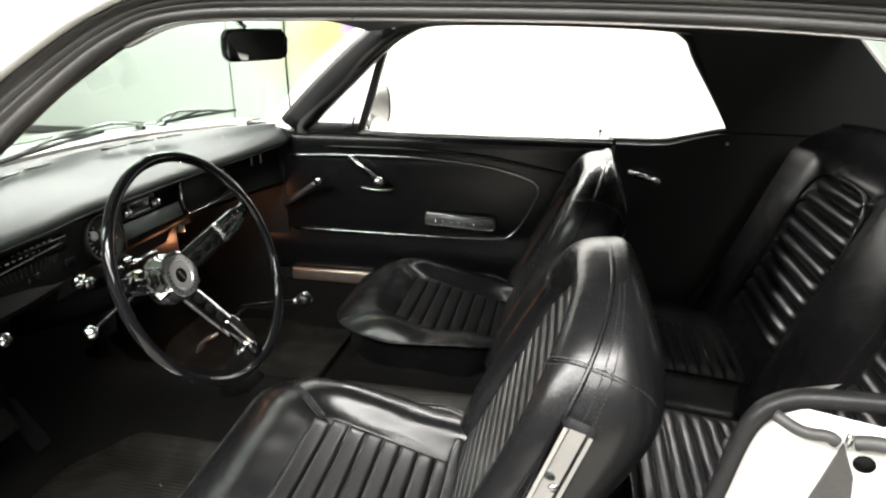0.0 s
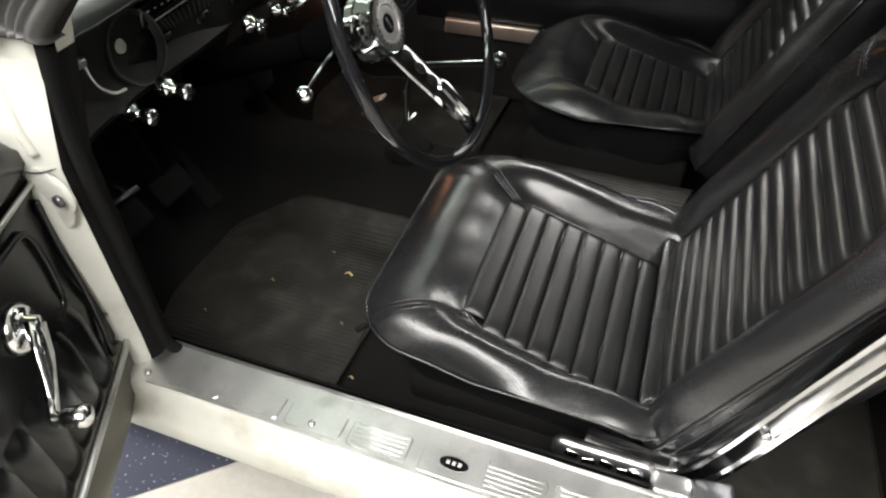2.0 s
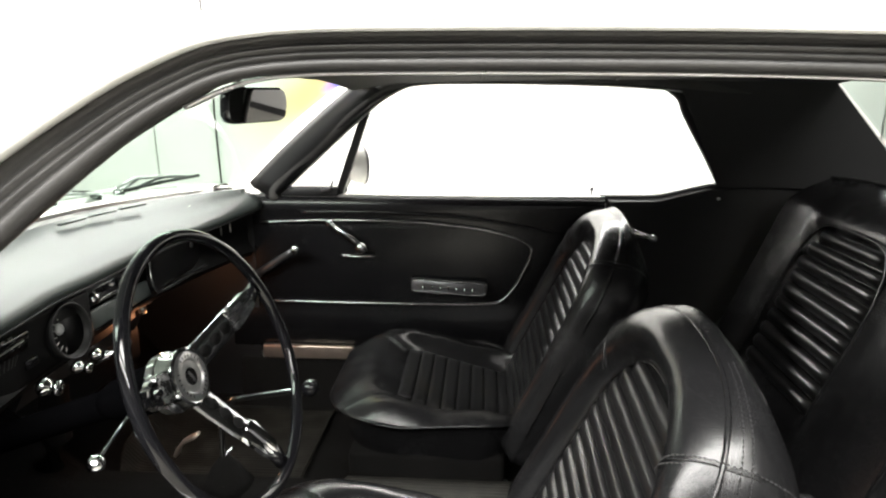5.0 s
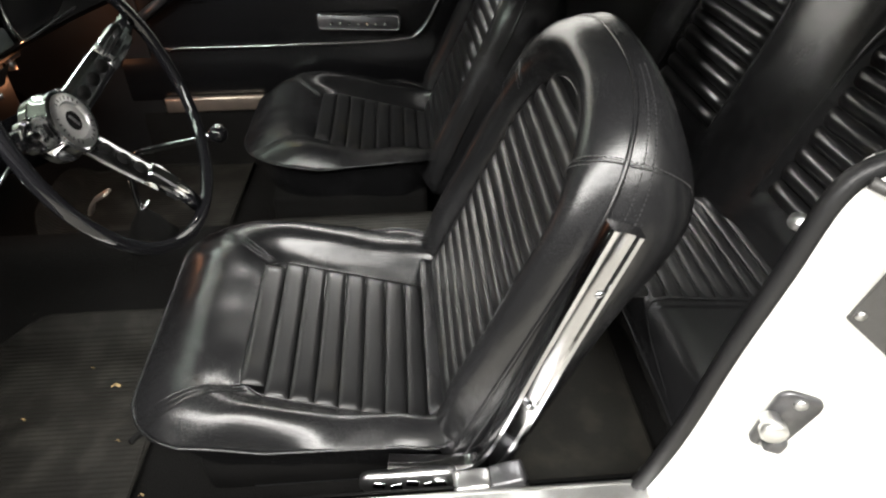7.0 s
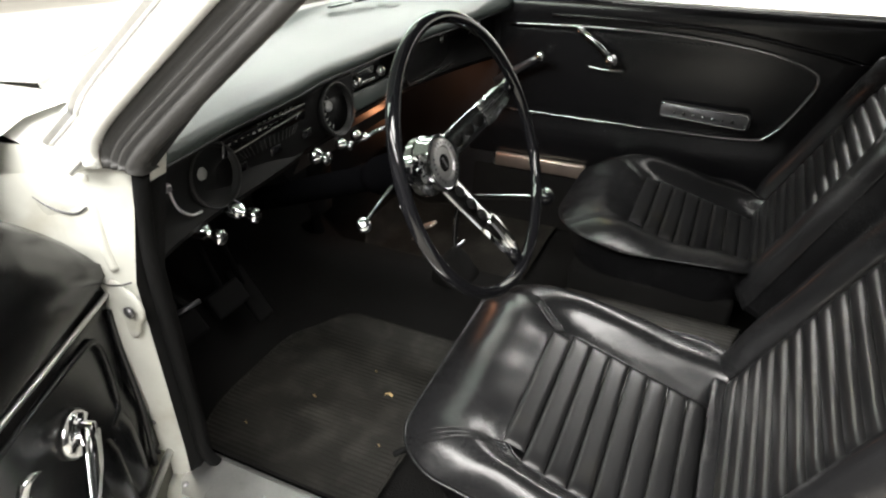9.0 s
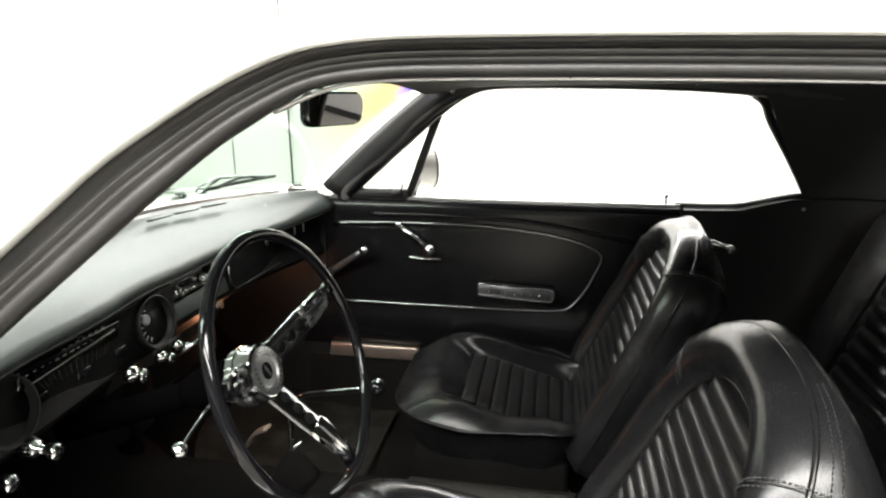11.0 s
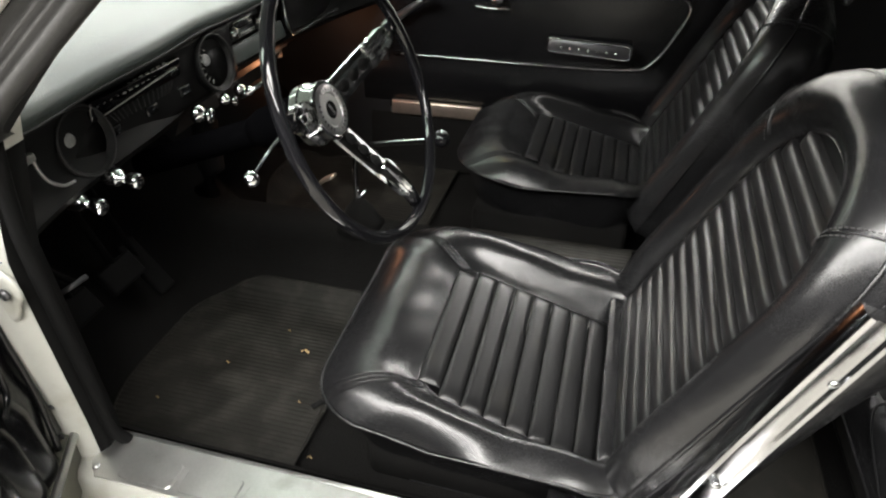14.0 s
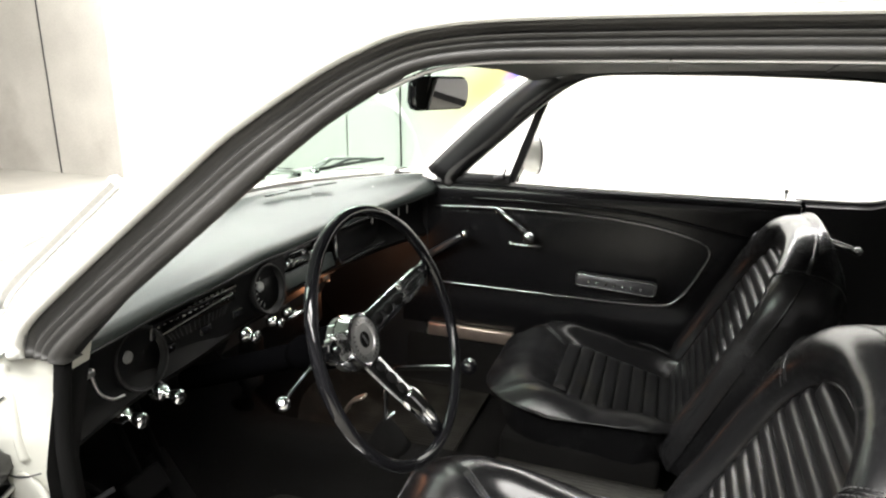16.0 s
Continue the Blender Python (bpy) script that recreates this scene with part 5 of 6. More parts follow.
rows = []
for j in range(-26, 27):
    y = j / 26 * 0.655
    lx, lz = lip_x(y), lip_z(y)
    b = screen_base(y / 0.69)
    top = [(b.x + 0.012, y, b.z - 0.016), (b.x + 0.06, y, b.z - 0.014)]
    k1 = Vector((b.x + 0.012, y, b.z - 0.016)).lerp(Vector((lx, y, lz)), 0.5)
    k1.z += 0.010
    k2 = Vector((b.x + 0.012, y, b.z - 0.016)).lerp(Vector((lx, y, lz)), 0.82)
    k2.z += 0.012
    rows.append([*top, tuple(k1), tuple(k2), (lx - 0.004, y, lz + 0.004), (lx + 0.006, y, lz - 0.006), (lx + 0.004, y, lz - 0.022), (lx - 0.012, y, lz - 0.030), (lx - 0.05, y, lz - 0.034), (b.x + 0.02, y, lz - 0.06)])
part("dash_pad", grid(rows, closed_v=True, cap0=True, cap1=True), PAD, dash, "padded dash top")
part("pad_seam", tube([(lip_x(j / 26 * 0.65) + 0.004, j / 26 * 0.65, lip_z(j / 26 * 0.65) - 0.024) for j in range(-26, 27)], 0.0025, 6), DASHMETAL, dash)
rows = []
for j in range(-26, 27):
    y = j / 26 * 0.65
    lx, lz = lip_x(y), lip_z(y)
    fx = lx - 0.030
    rows.append([(fx - 0.004, y, lz - 0.030), (fx - 0.012, y, lz - 0.05), (fx - 0.012, y, 0.775), (fx - 0.002, y, 0.755), (fx + 0.004, y, 0.742), (fx - 0.006, y, 0.728), (fx - 0.05, y, 0.722), (fx - 0.06, y, lz - 0.05)])
part("dash_face", grid(rows, closed_v=True, cap0=True, cap1=True), DASHMETAL, dash, sharp=50)


def face_x(y):
    return lip_x(y) - 0.042


# instrument cluster housing
cl = part("gauge_housing", box(0.022, 0.50, 0.112, 0.018, 3, Matrix.Translation((-0.300, -0.310, 0.797))), DASHMETAL, dash)
for gy_, gz_ in ((-0.480, 0.790), (-0.142, 0.797)):
    m = aim((-0.286, gy_, gz_), (1, 0, 0.15))
    part("gauge_ring", lathe([(0.052, -0.006), (0.053, 0.008), (0.049, 0.011), (0.045, 0.008), (0.042, -0.004)], m, 32), DASHMETAL, cl)
    part("gauge_face", lathe([(0.043, 0.0), (0.0, 0.0005)], m, 32), DASHMETAL, cl)
    # pale disc added for the reflection near the dial's centre
    part("gauge_glint", lathe([(0.0105, 0.0), (0.0095, 0.003), (0.006, 0.004), (0.0, 0.004)], Matrix.Translation((0, -0.022, 0.012)) @ m @ Matrix.Translation((0, 0, 0.001)), 20), PALEDIAL, cl, "pale disc put in for the dial centre's reflection")
    for k in range(7):
        a = radians(150 - 20 * k)
        part("gauge_mark", box(0.0018, 0.008, 0.0008, 0.0, m=m @ Matrix.Rotation(a, 4, "Z") @ Matrix.Translation((0, 0.034, 0.001))), CHALK, cl)
    part("bezel_arc", tube([m @ Vector((0.050 * math.cos(a), 0.050 * math.sin(a), 0.010)) for a in [2 * math.pi * k / 32 for k in range(32)]], 0.0018, 6, closed=True), GREYDIAL, cl)
part("speedometer", box(0.012, 0.215, 0.034, 0.004, m=Matrix.Translation((-0.288, -0.345, 0.822)) @ Matrix.Rotation(radians(12), 4, "Y")), BLACKGLOSS, cl)
for k in range(12):
    y = -0.438 + 0.0145 * k
    part("scale_bar", box(0.0012, 0.0075 if k > 3 else 0.0045, 0.012 if k > 3 else 0.007, 0.0, m=Matrix.Translation((-0.2812, y, 0.829 + 0.0005 * k))), CHALK, cl)
part("pointer_line", box(0.0012, 0.185, 0.0018, 0.0, m=Matrix.Translation((-0.2806, -0.345, 0.818)) @ Matrix.Rotation(radians(4.5), 4, "X")), CHALK, cl)
for k in range(15):
    a = radians(-56 + 8 * k)
    part("fan_tick", box(0.001, 0.0012, 0.018, 0.0, m=Matrix.Translation((-0.2808, -0.345 + 0.085 * math.sin(a), 0.800)) @ Matrix.Rotation(-a * 0.6, 4, "X")), GREYDIAL, cl)
for y in (-0.415, -0.325, -0.235):
    part("warning_lens", box(0.006, 0.030, 0.016, 0.003, m=Matrix.Translation((-0.288, y, 0.778))), BLACKGLOSS, cl)


def dash_knob(x, y, z, r=0.013, ln=0.03, label="chrome knob on the lower dashboard"):
    k = thing("dash_knob", label, "knob", "dashboard knobs")
    m = aim((x, y, z), (1, 0, -0.05))
    part("collar", lathe([(r * 1.25, -ln * 1.1), (r * 1.3, -ln * 0.9), (r * 1.0, -ln * 0.6), (r * 0.5, -ln * 0.5), (r * 0.5, -ln * 0.3)], m, 18), CHROME, k)
    part("knob", lathe([(r * 0.5, -ln * 0.35), (r * 0.9, -ln * 0.25), (r, 0), (r * 0.92, ln * 0.12), (r * 0.4, ln * 0.17), (0, ln * 0.17)], m, 18), CHROME, k)
    return k


for x, y, z in ((-0.242, -0.529, 0.717), (-0.226, -0.467, 0.728)):
    dash_knob(x, y, z, 0.0125, 0.045)
dash_knob(-0.228, -0.261, 0.747, 0.0125, 0.026, "round chrome ignition switch on the dashboard")
for y in (-0.150, -0.095):
    dash_knob(-0.250, y, 0.730, 0.0095, 0.026)
ig = thing("ash_lever", "small chrome lever beside the dashboard knobs", "lever")
part("lever", tube([(-0.262, -0.115, 0.722), (-0.235, -0.085, 0.738), (-0.225, -0.055, 0.742)], 0.005, 8), CHROME, ig)
vk = thing("vent_pull", "small bright vent pull at the dash end", "knob")
part("pull", box(0.010, 0.040, 0.012, 0.003, m=Matrix.Translation((-0.262, -0.600, 0.818))), STEEL, vk)
part("pull_lip", box(0.008, 0.005, 0.022, 0.002, m=Matrix.Translation((-0.262, -0.617, 0.808))), STEEL, vk)
part("pod_edge", tube(smooth_path([(-0.262, -0.583, 0.812), (-0.262, -0.580, 0.795), (-0.262, -0.572, 0.777), (-0.262, -0.554, 0.762), (-0.262, -0.535, 0.759)], 4), 0.0022, 6), STEEL, vk)
# paler vinyl band laid where the black dash face catches a reflection
part("reflecting_dash_band", box(0.010, 0.28, 0.036, 0.003, m=Matrix.Translation((-0.318, 0.045, 0.772)) @ Matrix.Rotation(radians(-16), 4, "Y")), PAD, dash, "lower dash band, its reflection put in as grey vinyl")
part("lower_valance", grid([[(-0.268 - 0.012 * i, -0.285 + 0.36 * j / 6, 0.752 + 0.004 * j / 6 - 0.02 * i) for j in range(7)] for i in range(3)]), BROWN, dash, "lower dash valance, its orange lamp light put in as brown")
# radio
rd = thing("radio", "chrome-faced car radio with two knobs", "car radio")
fx = face_x(0.05)
part("face", box(0.014, 0.135, 0.042, 0.004, m=Matrix.Translation((fx + 0.010, 0.035, 0.815))), DARKSTEEL, rd)
part("dial", box(0.004, 0.075, 0.018, 0.002, m=Matrix.Translation((fx + 0.0185, 0.035, 0.822))), CHROME, rd)
for k in range(5):
    part("button", box(0.010, 0.013, 0.009, 0.002, m=Matrix.Translation((fx + 0.019, 0.005 + 0.015 * k, 0.803))), CHROME, rd)
for y in (-0.018, 0.088):
    part("knob", lathe([(0.012, 0), (0.013, 0.010), (0.009, 0.020), (0, 0.021)], aim((fx + 0.017, y, 0.815), (1, 0, 0)), 16), CHROME, rd)
# glove box
gb = thing("glove_box", "black glove box lid with a bright rounded surround", "glove box")
lid = rounded(0.045, 0.040, -0.20, 0.20, 0.030, 5)
fx = -0.322
part("lid", plate(lid, 0.012, Matrix(((0, 0, 1, fx), (1, 0, 0, 0.395), (0, 1, 0, 0.800), (0, 0, 0, 1))), 0.004), VINYL, gb)
part("surround", tube(smooth_path([(fx + 0.016, 0.185, 0.845), (fx + 0.018, 0.182, 0.800), (fx + 0.018, 0.195, 0.765), (fx + 0.018, 0.235, 0.752), (fx + 0.020, 0.40, 0.752), (fx + 0.028, 0.60, 0.755)], 5), 0.0045, 6), CHROME, gb)
part("lock", lathe([(0.012, 0), (0.011, 0.005), (0, 0.006)], aim((fx + 0.012, 0.40, 0.826), (1, 0, 0)), 14), CHROME, gb)
for y in (0.52, 0.56):
    part("trim_bar", box(0.004, 0.006, 0.030, 0.002, m=Matrix.Translation((lip_x(y) - 0.028, y, 0.835))), STEEL, gb)
# defroster slots on the dash top
for s in (-1, 1):
    sl = thing("defroster_vent", "narrow dark defroster vent in the dash top", "vent")
    for k in range(3):
        y0 = s * (0.12 + 0.09 * k)
        part("slot", box(0.010, 0.075, 0.004, 0.0015, m=Matrix.Translation((screen_base(y0 / 0.69).x + 0.085, y0, 0.9415)) @ Matrix.Rotation(radians(-s * 14 * (k + 1) / 2), 4, "Z")), BLACKGLOSS, sl)

# under-dash: lower panel and courtesy lamp
hb = thing("heater_box", "brown-lit black heater box under the dashboard", "heater")
part("box", box(0.20, 0.34, 0.22, 0.02, 3, Matrix.Translation((-0.56, 0.20, 0.62))), VINYL, hb)
part("duct", tube([(-0.46, 0.02, 0.60), (-0.44, -0.02, 0.50), (-0.46, -0.03, 0.44)], 0.03, 12), CARPET, hb)
cl_ = thing("courtesy_lamp", "small courtesy lamp under the dashboard", "lamp")
part("bracket", box(0.035, 0.05, 0.012, 0.003, m=Matrix.Translation((-0.43, 0.34, 0.680))), STEEL, cl_)
part("socket", lathe([(0.010, 0.0), (0.010, 0.02), (0.006, 0.024), (0, 0.024)], Matrix.Translation((-0.43, 0.34, 0.650)), 12), STEEL, cl_)

# ---- steering ----
sw = thing("steering_wheel", "gloss black steering wheel with pierced chrome spokes", "steering wheel")
WC = Vector((0.1054, -0.3688, 0.8478))
WN = Vector((math.cos(radians(20.8)), -0.038, math.sin(radians(20.8)))).normalized()
# local axes: wx across, wy up the wheel
wx = Vector((0, 1, 0))
wx = (wx - WN * wx.dot(WN)).normalized()
wy = WN.cross(wx)


def wp(a, r, h=0.0):
    return WC + wx * (r * math.cos(a)) + wy * (r * math.sin(a)) + WN * h


part("rim", tube([wp(2 * math.pi * k / 72, 0.1905) for k in range(72)], 0.0090, 12, closed=True, side=tuple(WN)), BLACKGLOSS, sw)
SP = (radians(19), radians(-82), radians(167))
SPOKE = ((0.026, 0.021, -0.066), (0.060, 0.021, -0.050), (0.100, 0.020, -0.031), (0.118, 0.0195, -0.022))


def spoke_at(r):
    """Half width and height of a spoke at a distance from the hub."""
    for (r0, w0, h0), (r1, w1, h1) in zip(SPOKE, SPOKE[1:]):
        if r <= r1:
            q = (r - r0) / (r1 - r0)
            return w0 + (w1 - w0) * q, h0 + (h1 - h0) * q
    return SPOKE[-1][1:]


for a in SP:
    d = wx * math.cos(a) + wy * math.sin(a)
    n = WN.cross(d)

    def sec(r, w, h, prof):
        return [WC + d * r + n * (w * e) + WN * (h + o) for e, o in prof]

    bar = ((-1, -0.004), (-1, 0.0), (-0.88, 0.002), (-0.5, 0.0038), (0, 0.0045), (0.5, 0.0038), (0.88, 0.002), (1, 0.0), (1, -0.004))
    sp = part("spoke", grid([sec(r, w, h, bar) for r, w, h in SPOKE], closed_v=True, cap0=True, cap1=True), TRIMCHROME, sw, "flat chrome spoke with round holes", sharp=35)
    for r in (0.050, 0.072, 0.093):
        w, h = spoke_at(r)
        q = 0.0094
        ax = (WN * (0.02) - d * (0.0092)).normalized()
        mm = Matrix.Translation(WC + d * r + WN * (h + 0.0050)) @ ax.to_track_quat("Z", "Y").to_matrix().to_4x4()
        part("hole", lathe([(q, -0.004), (q, 0.0), (0.0, 0.0)], mm, 18), PEDAL, sp, "dark round spoke hole")
    end = ((-1, -0.006), (-1, 0.002), (-0.75, 0.005), (-0.3, 0.004), (-0.2, 0.007), (0.2, 0.007), (0.3, 0.004), (0.75, 0.005), (1, 0.002), (1, -0.006))
    part("spoke_end", grid([sec(r, w, h, end) for r, w, h in ((0.104, 0.019, -0.028), (0.110, 0.0205, -0.022), (0.150, 0.0175, -0.007), (0.157, 0.013, -0.005))], closed_v=True, cap0=True, cap1=True), CHROME, sp, "ridged chrome end plate", sharp=35)
    part("spoke_root", grid([sec(r, w, h, ((-1, -0.006), (-0.8, 0.005), (0.8, 0.005), (1, -0.006))) for r, w, h in ((0.154, 0.013, -0.005), (0.183, 0.010, -0.002))], closed_v=True, cap0=True, cap1=True), BLACKGLOSS, sp)
mh = aim(WC - WN * 0.088, WN)
part("hub", lathe([(r * 1.1, h) for r, h in [(0.034, -0.012), (0.040, -0.008), (0.0405, 0.004), (0.037, 0.008), (0.036, 0.024), (0.0385, 0.027), (0.0385, 0.032), (0.035, 0.0345), (0.0335, 0.0335), (0.0333, 0.026)]], mh, 36), CHROME, sw, "round chrome hub drum", sharp=40)
part("horn_ring", lathe([(r * 1.1, h) for r, h in [(0.0335, 0.0325), (0.031, 0.0345), (0.023, 0.0345), (0.021, 0.0325), (0.0195, 0.030), (0.0193, 0.027)]], mh, 36), STEEL, sw, "brushed ring with dark lettering bars", sharp=40)
part("emblem_disc", lathe([(0.0215, 0.030), (0.013, 0.0325), (0.0, 0.0335)], mh, 24), PEDAL, sw)
part("emblem_bar", box(0.004, 0.018, 0.002, 0.001, m=mh @ Matrix.Rotation(radians(20), 4, "Z") @ Matrix.Translation((0, 0, 0.0335))), DARKSTEEL, sw)
for k in range(26):
    a = 2 * math.pi * k / 26
    if k % 9 in (0, 1):
        continue
    part("ring_mark", box(0.0045, 0.0022, 0.001, 0.0, m=mh @ Matrix.Rotation(a, 4, "Z") @ Matrix.Translation((0.0297, 0, 0.0345))), DARKSTEEL, sw)
sc = thing("steering_column", "black steering column with a chrome collar", "steering column")
part("tube", tube([WC - WN * 0.10, WC - WN * 0.45], 0.021, 18), COLUMN, sc)
part("shroud", lathe([(0.022, -0.11), (0.030, -0.09), (0.034, -0.05), (0.034, -0.012)], mh, 24), COLUMN, sc)
tl = thing("turn_signal_lever", "chrome turn signal lever with a round knob", "lever")
KN = Vector((0.032, -0.557, 0.813))
ROOT = WC - WN * 0.115 + wx * -0.035
part("stalk", tube(smooth_path([ROOT, ROOT.lerp(KN, 0.5) + Vector((0, 0, 0.003)), KN], 5), 0.0026, 8), BLACKGLOSS, tl)
part("knob", lathe([(0.0, -0.010), (0.007, -0.008), (0.0105, 0.0), (0.008, 0.007), (0.0, 0.010)], aim(KN, KN - ROOT), 16), CHROME, tl)

# ---- gear shifter ----
gs = thing("gear_shifter", "chrome bent gear lever with a black ball knob", "gear lever")
part("rod", tube(smooth_path([(-0.085, 0.0, 0.39), (-0.088, 0.0, 0.47), (-0.082, 0.0, 0.555), (-0.055, -0.003, 0.592), (-0.01, -0.010, 0.607), (0.06, -0.025, 0.626), (0.100, -0.036, 0.638)], 6), 0.0065, 10), CHROME, gs)
part("knob", lathe([(0.0, -0.019), (0.010, -0.016), (0.016, -0.008), (0.018, 0.0), (0.016, 0.009), (0.009, 0.016), (0.0, 0.018)], aim((0.122, -0.040, 0.646), (1, -0.2, 0.3)), 20), BLACKGLOSS, gs, "black ball knob")
# small chrome dot on the ball stands for its highlight
part("knob_glint", lathe([(0.007, 0.0165), (0.005, 0.0195), (0.0, 0.0205)], aim((0.122, -0.040, 0.646), (0.3, -0.2, 1)), 16), CHROME, gs)
part("selector_plate", sweep(smooth_path([(-0.190, 0.0, 0.460), (-0.175, 0.0, 0.488), (-0.140, 0.0, 0.508)], 4), [(-0.012, -0.003), (0.012, -0.003), (0.012, 0.003), (-0.012, 0.003)], (0, 1, 0)), WARMLIT, gs, "metal selector plate, warm light in its colour")
part("selector_rod", tube([(-0.105, 0.0, 0.434), (-0.100, 0.0, 0.440), (-0.065, 0.0, 0.482)], 0.004, 8), CHROME, gs)
part("boot", lathe([(0.060, 0.0), (0.045, 0.02), (0.030, 0.05), (0.014, 0.07), (0.010, 0.075)], Matrix.Translation((-0.085, 0.0, 0.385)), 20), CARPET, gs)
# pedals and brake handle
for y, x, z, w, h in ((-0.47, -0.44, 0.44, 0.07, 0.055), (-0.36, -0.44, 0.44, 0.09, 0.055), (-0.24, -0.50, 0.36, 0.05, 0.14)):
    pd = thing("pedal", "black rubber-faced pedal under the dashboard", "pedal", "pedals")
    part("pad", box(0.016, w, h, 0.006, m=Matrix.Translation((x, y, z)) @ Matrix.Rotation(radians(-35), 4, "Y")), PEDAL, pd)
    part("pedal_arm", tube([(x - 0.006, y, z), (x - 0.07, y, z + 0.16), (x - 0.10, y, z + 0.26)], 0.008, 8), PEDAL, pd)
bh = thing("brake_handle", "dull metal parking brake pull under the dash", "handle")
part("grip", tube([(-0.30, -0.60, 0.60), (-0.280, -0.56, 0.610)], 0.004, 8), DARKSTEEL, bh)
part("rod", tube([(-0.29, -0.575, 0.606), (-0.45, -0.575, 0.66)], 0.005, 8), PEDAL, bh)

# ---- inside mirror ----
im = thing("rear_view_mirror", "black-backed rear view mirror on a chrome arm", "mirror")
MM = Matrix.Translation((0.030, 0.010, 1.191)) @ Matrix.Rotation(radians(72), 4, "Z") @ Matrix.Rotation(radians(4.5), 4, "X")
ol = rounded(0.0315, 0.0315, -0.086, 0.086, 0.021, 6)
# outline lies in local x, z
FR = MM @ Matrix(((1, 0, 0, 0), (0, 0, -1, 0), (0, 1, 0, 0), (0, 0, 0, 1)))
part("housing", plate(ol, 0.016, FR, 0.006), BLACKGLOSS, im)
part("glass", plate([(x * 0.965, y * 0.9) for x, y in ol], 0.001, FR @ Matrix.Translation((0, 0, 0.0157)), 0.0002), MIRROR, im, smooth=False)
part("arm", tube(smooth_path([(0.020, 0.0, 1.222), (0.004, 0.0, 1.240), (0.012, 0.0, 1.258)], 5), 0.006, 8), CHROME, im)
part("mount", box(0.03, 0.03, 0.010, 0.003, m=Matrix.Translation((0.014, 0, 1.256))), CHROME, im)

# ---- wipers ----
def wiper(pivot, blade0, blade1, label):
    w = thing("windshield_wiper", label, "wiper", "wipers")
    p, e0, e1 = Vector(pivot), Vector(blade0), Vector(blade1)
    c = e0.lerp(e1, 0.48) + Vector((0, 0, 0.010))
    part("pivot", lathe([(0.017, 0), (0.015, 0.016), (0.009, 0.024), (0, 0.024)], Matrix.Translation(p - Vector((0, 0, 0.012))), 14), CHROME, w)
    rows = []
    for q, wd in ((0, 0.013), (0.35, 0.011), (0.4, 0.007), (1.0, 0.005)):
        m = p.lerp(c, q) + Vector((0, 0, 0.010 + 0.016 * math.sin(3.14 * q)))
        rows.append([m + Vector((wd * a, 0, h)) for a, h in ((-1, -0.004), (-0.7, 0.003), (0.7, 0.003), (1, -0.004))])
    part("arm", grid(rows, closed_v=True, cap0=True, cap1=True), STEEL, w)
    part("blade", sweep([e0, e0.lerp(e1, 0.5) + Vector((0, 0, 0.002)), e1], [(-0.003, -0.006), (0.003, -0.006), (0.004, 0.002), (-0.004, 0.002)], (1, 0, 0)), RUBBER, w)
    part("bridge", tube(smooth_path([e0.lerp(e1, 0.14) + Vector((0, 0, 0.003)), e0.lerp(e1, 0.3) + Vector((0, 0, 0.011)), c + Vector((0, 0, 0.006)), e0.lerp(e1, 0.68) + Vector((0, 0, 0.011)), e0.lerp(e1, 0.86) + Vector((0, 0, 0.003))], 4), 0.004, 6), DARKSTEEL, w)


wiper((-0.515, 0.345, 0.955), (-0.455, -0.185, 0.962), (-0.505, 0.180, 0.968), "metal windshield wiper resting on the lower glass")
wiper((-0.500, 0.42, 0.955), (-0.462, 0.384, 0.966), (-0.395, 0.665, 0.968), "metal windshield wiper resting on the lower glass")

# ---- road wheels and body ends that carry and close the car ----
for wx_, s in ((-1.38, -1), (-1.38, 1), (1.36, -1), (1.36, 1)):
    mw = aim((wx_, s * 0.716, 0.312), (0, s, 0))
    wheel = part("wheel", lathe([(0.19, -0.06), (0.285, -0.064), (0.308, -0.05), (0.312, 0.0), (0.308, 0.05), (0.285, 0.064), (0.19, 0.06)], mw, 36), RUBBER, car, "black road wheel tyre")
    part("rim", lathe([(0.195, 0.058), (0.180, 0.064), (0.165, 0.045), (0.06, 0.040), (0.05, 0.056), (0.0, 0.058)], mw, 28), STEEL, wheel, "steel wheel rim")
part("front_panel", grid([[(x, y, z) for y in (-0.78, -0.6, -0.3, 0, 0.3, 0.6, 0.78)] for x, z in ((-2.77, 0.63), (-2.80, 0.55), (-2.79, 0.40), (-2.74, 0.24))]), PAINT, car)
part("rear_panel", grid([[(x, y, z) for y in (-0.76, -0.5, 0, 0.5, 0.76)] for x, z in ((2.46, 0.93), (2.50, 0.85), (2.49, 0.50), (2.42, 0.24))]), PAINT, car)
part("floor_pan", box(4.9, 1.30, 0.02, 0.0, m=Matrix.Translation((-0.15, 0, 0.195))), DARKSTEEL, car)

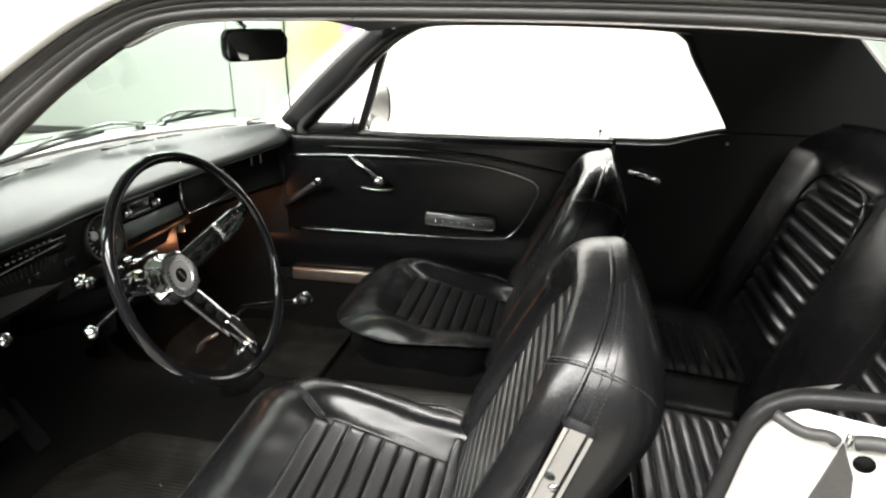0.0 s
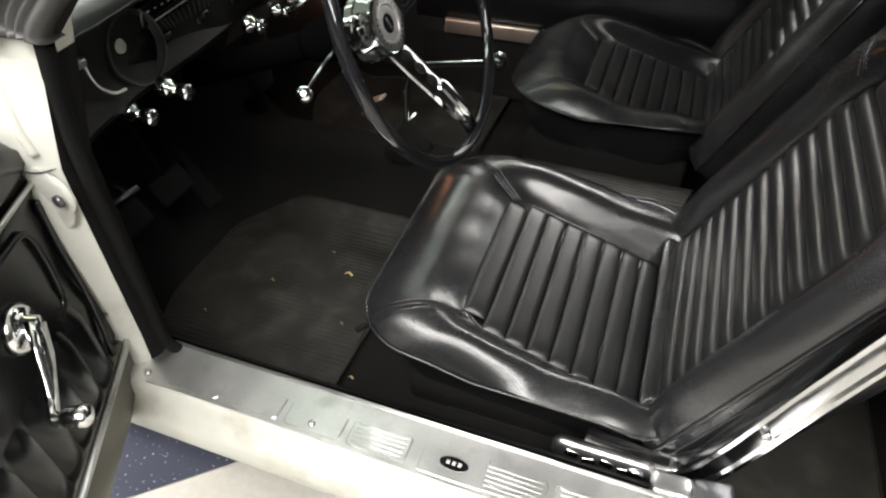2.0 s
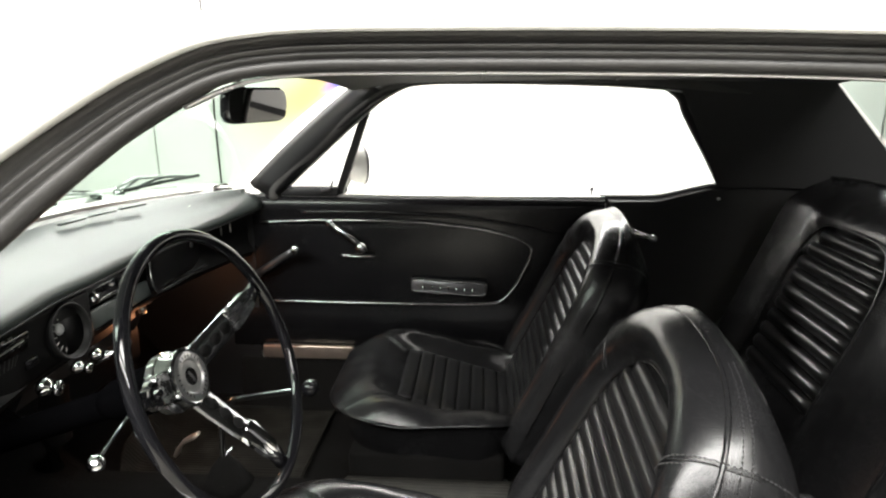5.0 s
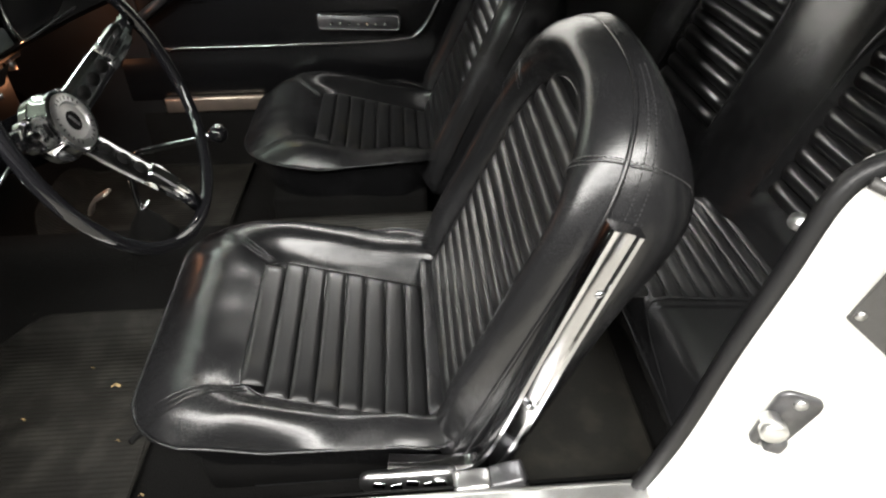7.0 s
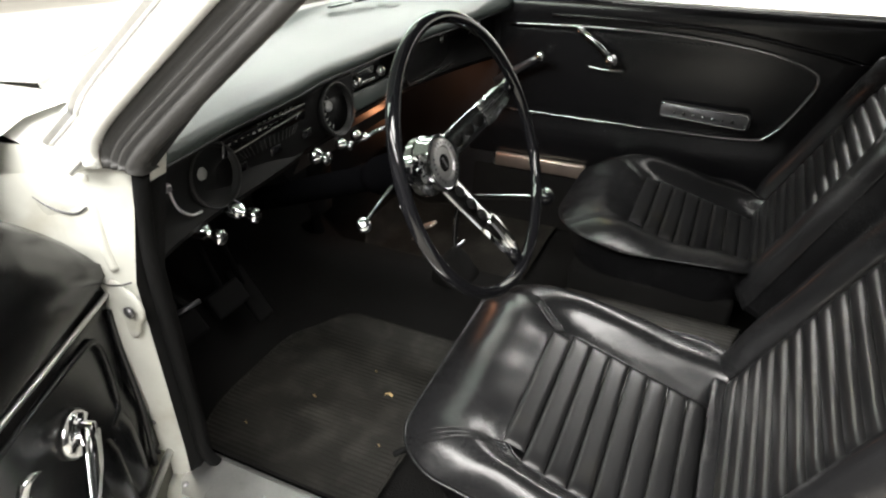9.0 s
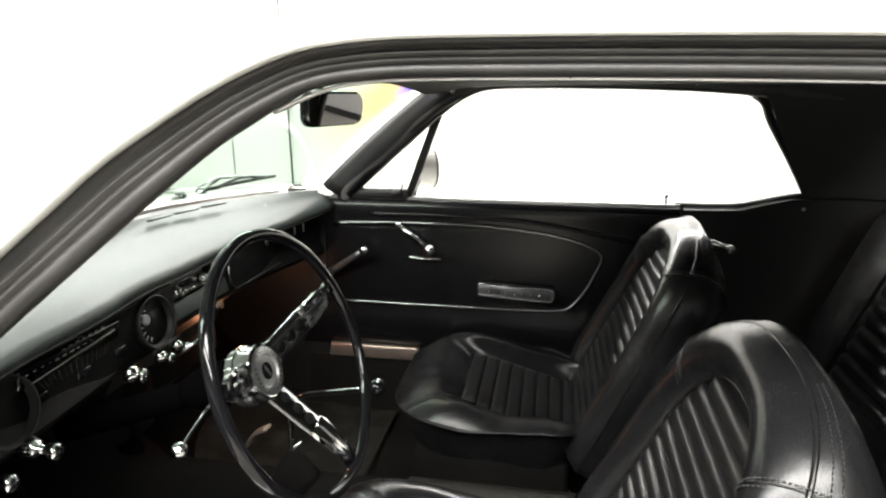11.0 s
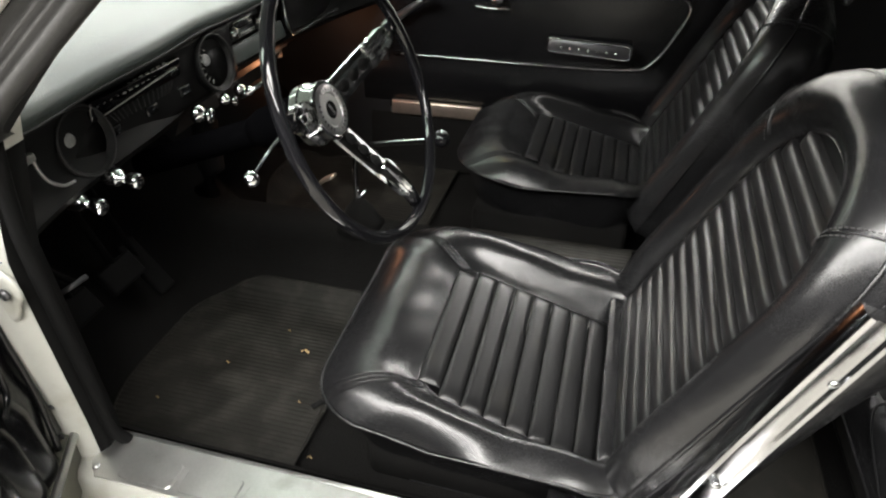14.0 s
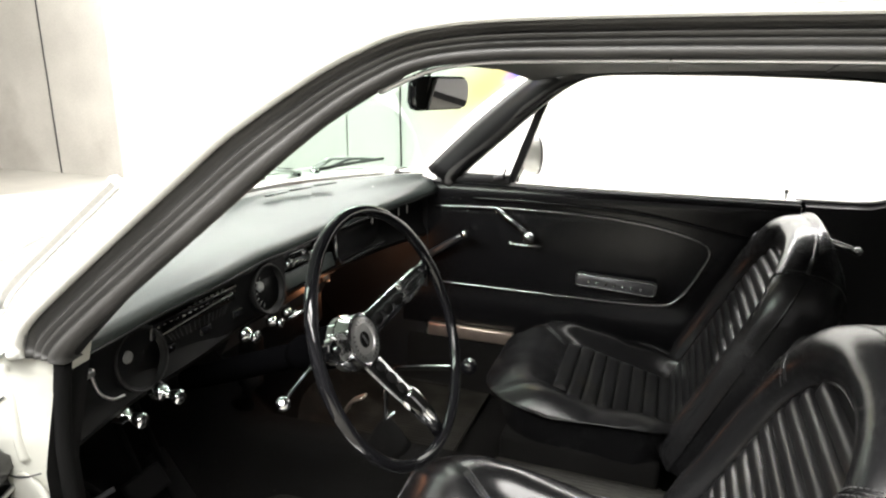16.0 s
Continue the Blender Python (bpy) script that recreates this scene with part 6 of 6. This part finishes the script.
# ---- mats and litter ----
def floor_mat(y0, y1, x0, x1, label, rubber=MATRUB):
    m = thing("floor_mat", label, "floor mat", "floor mats")
    rows = []
    for i in range(19):
        x = x0 + (x1 - x0) * (i / 18) ** 1.6
        # wide rounded corners towards the front
        k = max(0.0, 1 - (x - x0) / 0.15)
        c = 0.13 * (1 - math.sqrt(max(0.0, 1 - k * k)))
        a, b = y0 + 1.5 * c, y1 - c
        rows.append([(x, a + (b - a) * j / 16, floor_z(x, a + (b - a) * j / 16) + 0.013 + 0.0015 * math.sin(7 * x + 3 * j)) for j in range(17)])
    part("mat", grid(rows), rubber, m)
    edge = [r[0] for r in reversed(rows)] + [r[-1] for r in rows]
    part("border", tube([Vector(p) + Vector((0, 0, 0.002)) for p in edge], 0.0022, 6, closed=True), rubber, m)


# driver's mat stops short in front, its end shaped to the footwell shade
floor_mat(-0.605, -0.118, -0.425, -0.005, "ribbed dark rubber mat in the driver's footwell")
floor_mat(0.14, 0.60, -0.50, 0.0, "ribbed dark rubber mat in the passenger's footwell")
floor_mat(-0.60, -0.15, 0.545, 0.87, "plain dark rubber mat behind the driver's seat", MATPLAIN)
tm = thing("tunnel_mat", "loose grey rubber flap, lengthened to stand for lit tunnel carpet", "floor mat")
# sheet runs on past the flap's own length to show lit tunnel carpet
rows = []
for i in range(7):
    x = 0.13 + 0.36 * i / 6
    rows.append([(x + 0.06 * j / 12, -0.13 + 0.26 * j / 12, floor_z(x, -0.13 + 0.26 * j / 12) + 0.008) for j in range(13)])
part("flap", grid(rows), MATRUB, tm)
for x, y, r in ((-0.108, -0.290, 0.010), (-0.01, -0.56, 0.009), (-0.25, -0.36, 0.005), (-0.33, -0.48, 0.004), (-0.06, -0.42, 0.004), (-0.17, -0.24, 0.004), (0.015, -0.53, 0.005), (-0.30, -0.57, 0.004)):
    cr = thing("leaf_crumb", "dry leaf crumb on the rubber mat", "litter", "leaf crumbs")
    part("crumb", grid([[(x - r, y, 0.247), (x, y + r * 0.5, 0.250), (x + r, y, 0.247)], [(x - r * 0.6, y - r * 0.6, 0.249), (x, y - r * 0.3, 0.253), (x + r * 0.8, y - r * 0.5, 0.247)]]), CRUMB, cr)
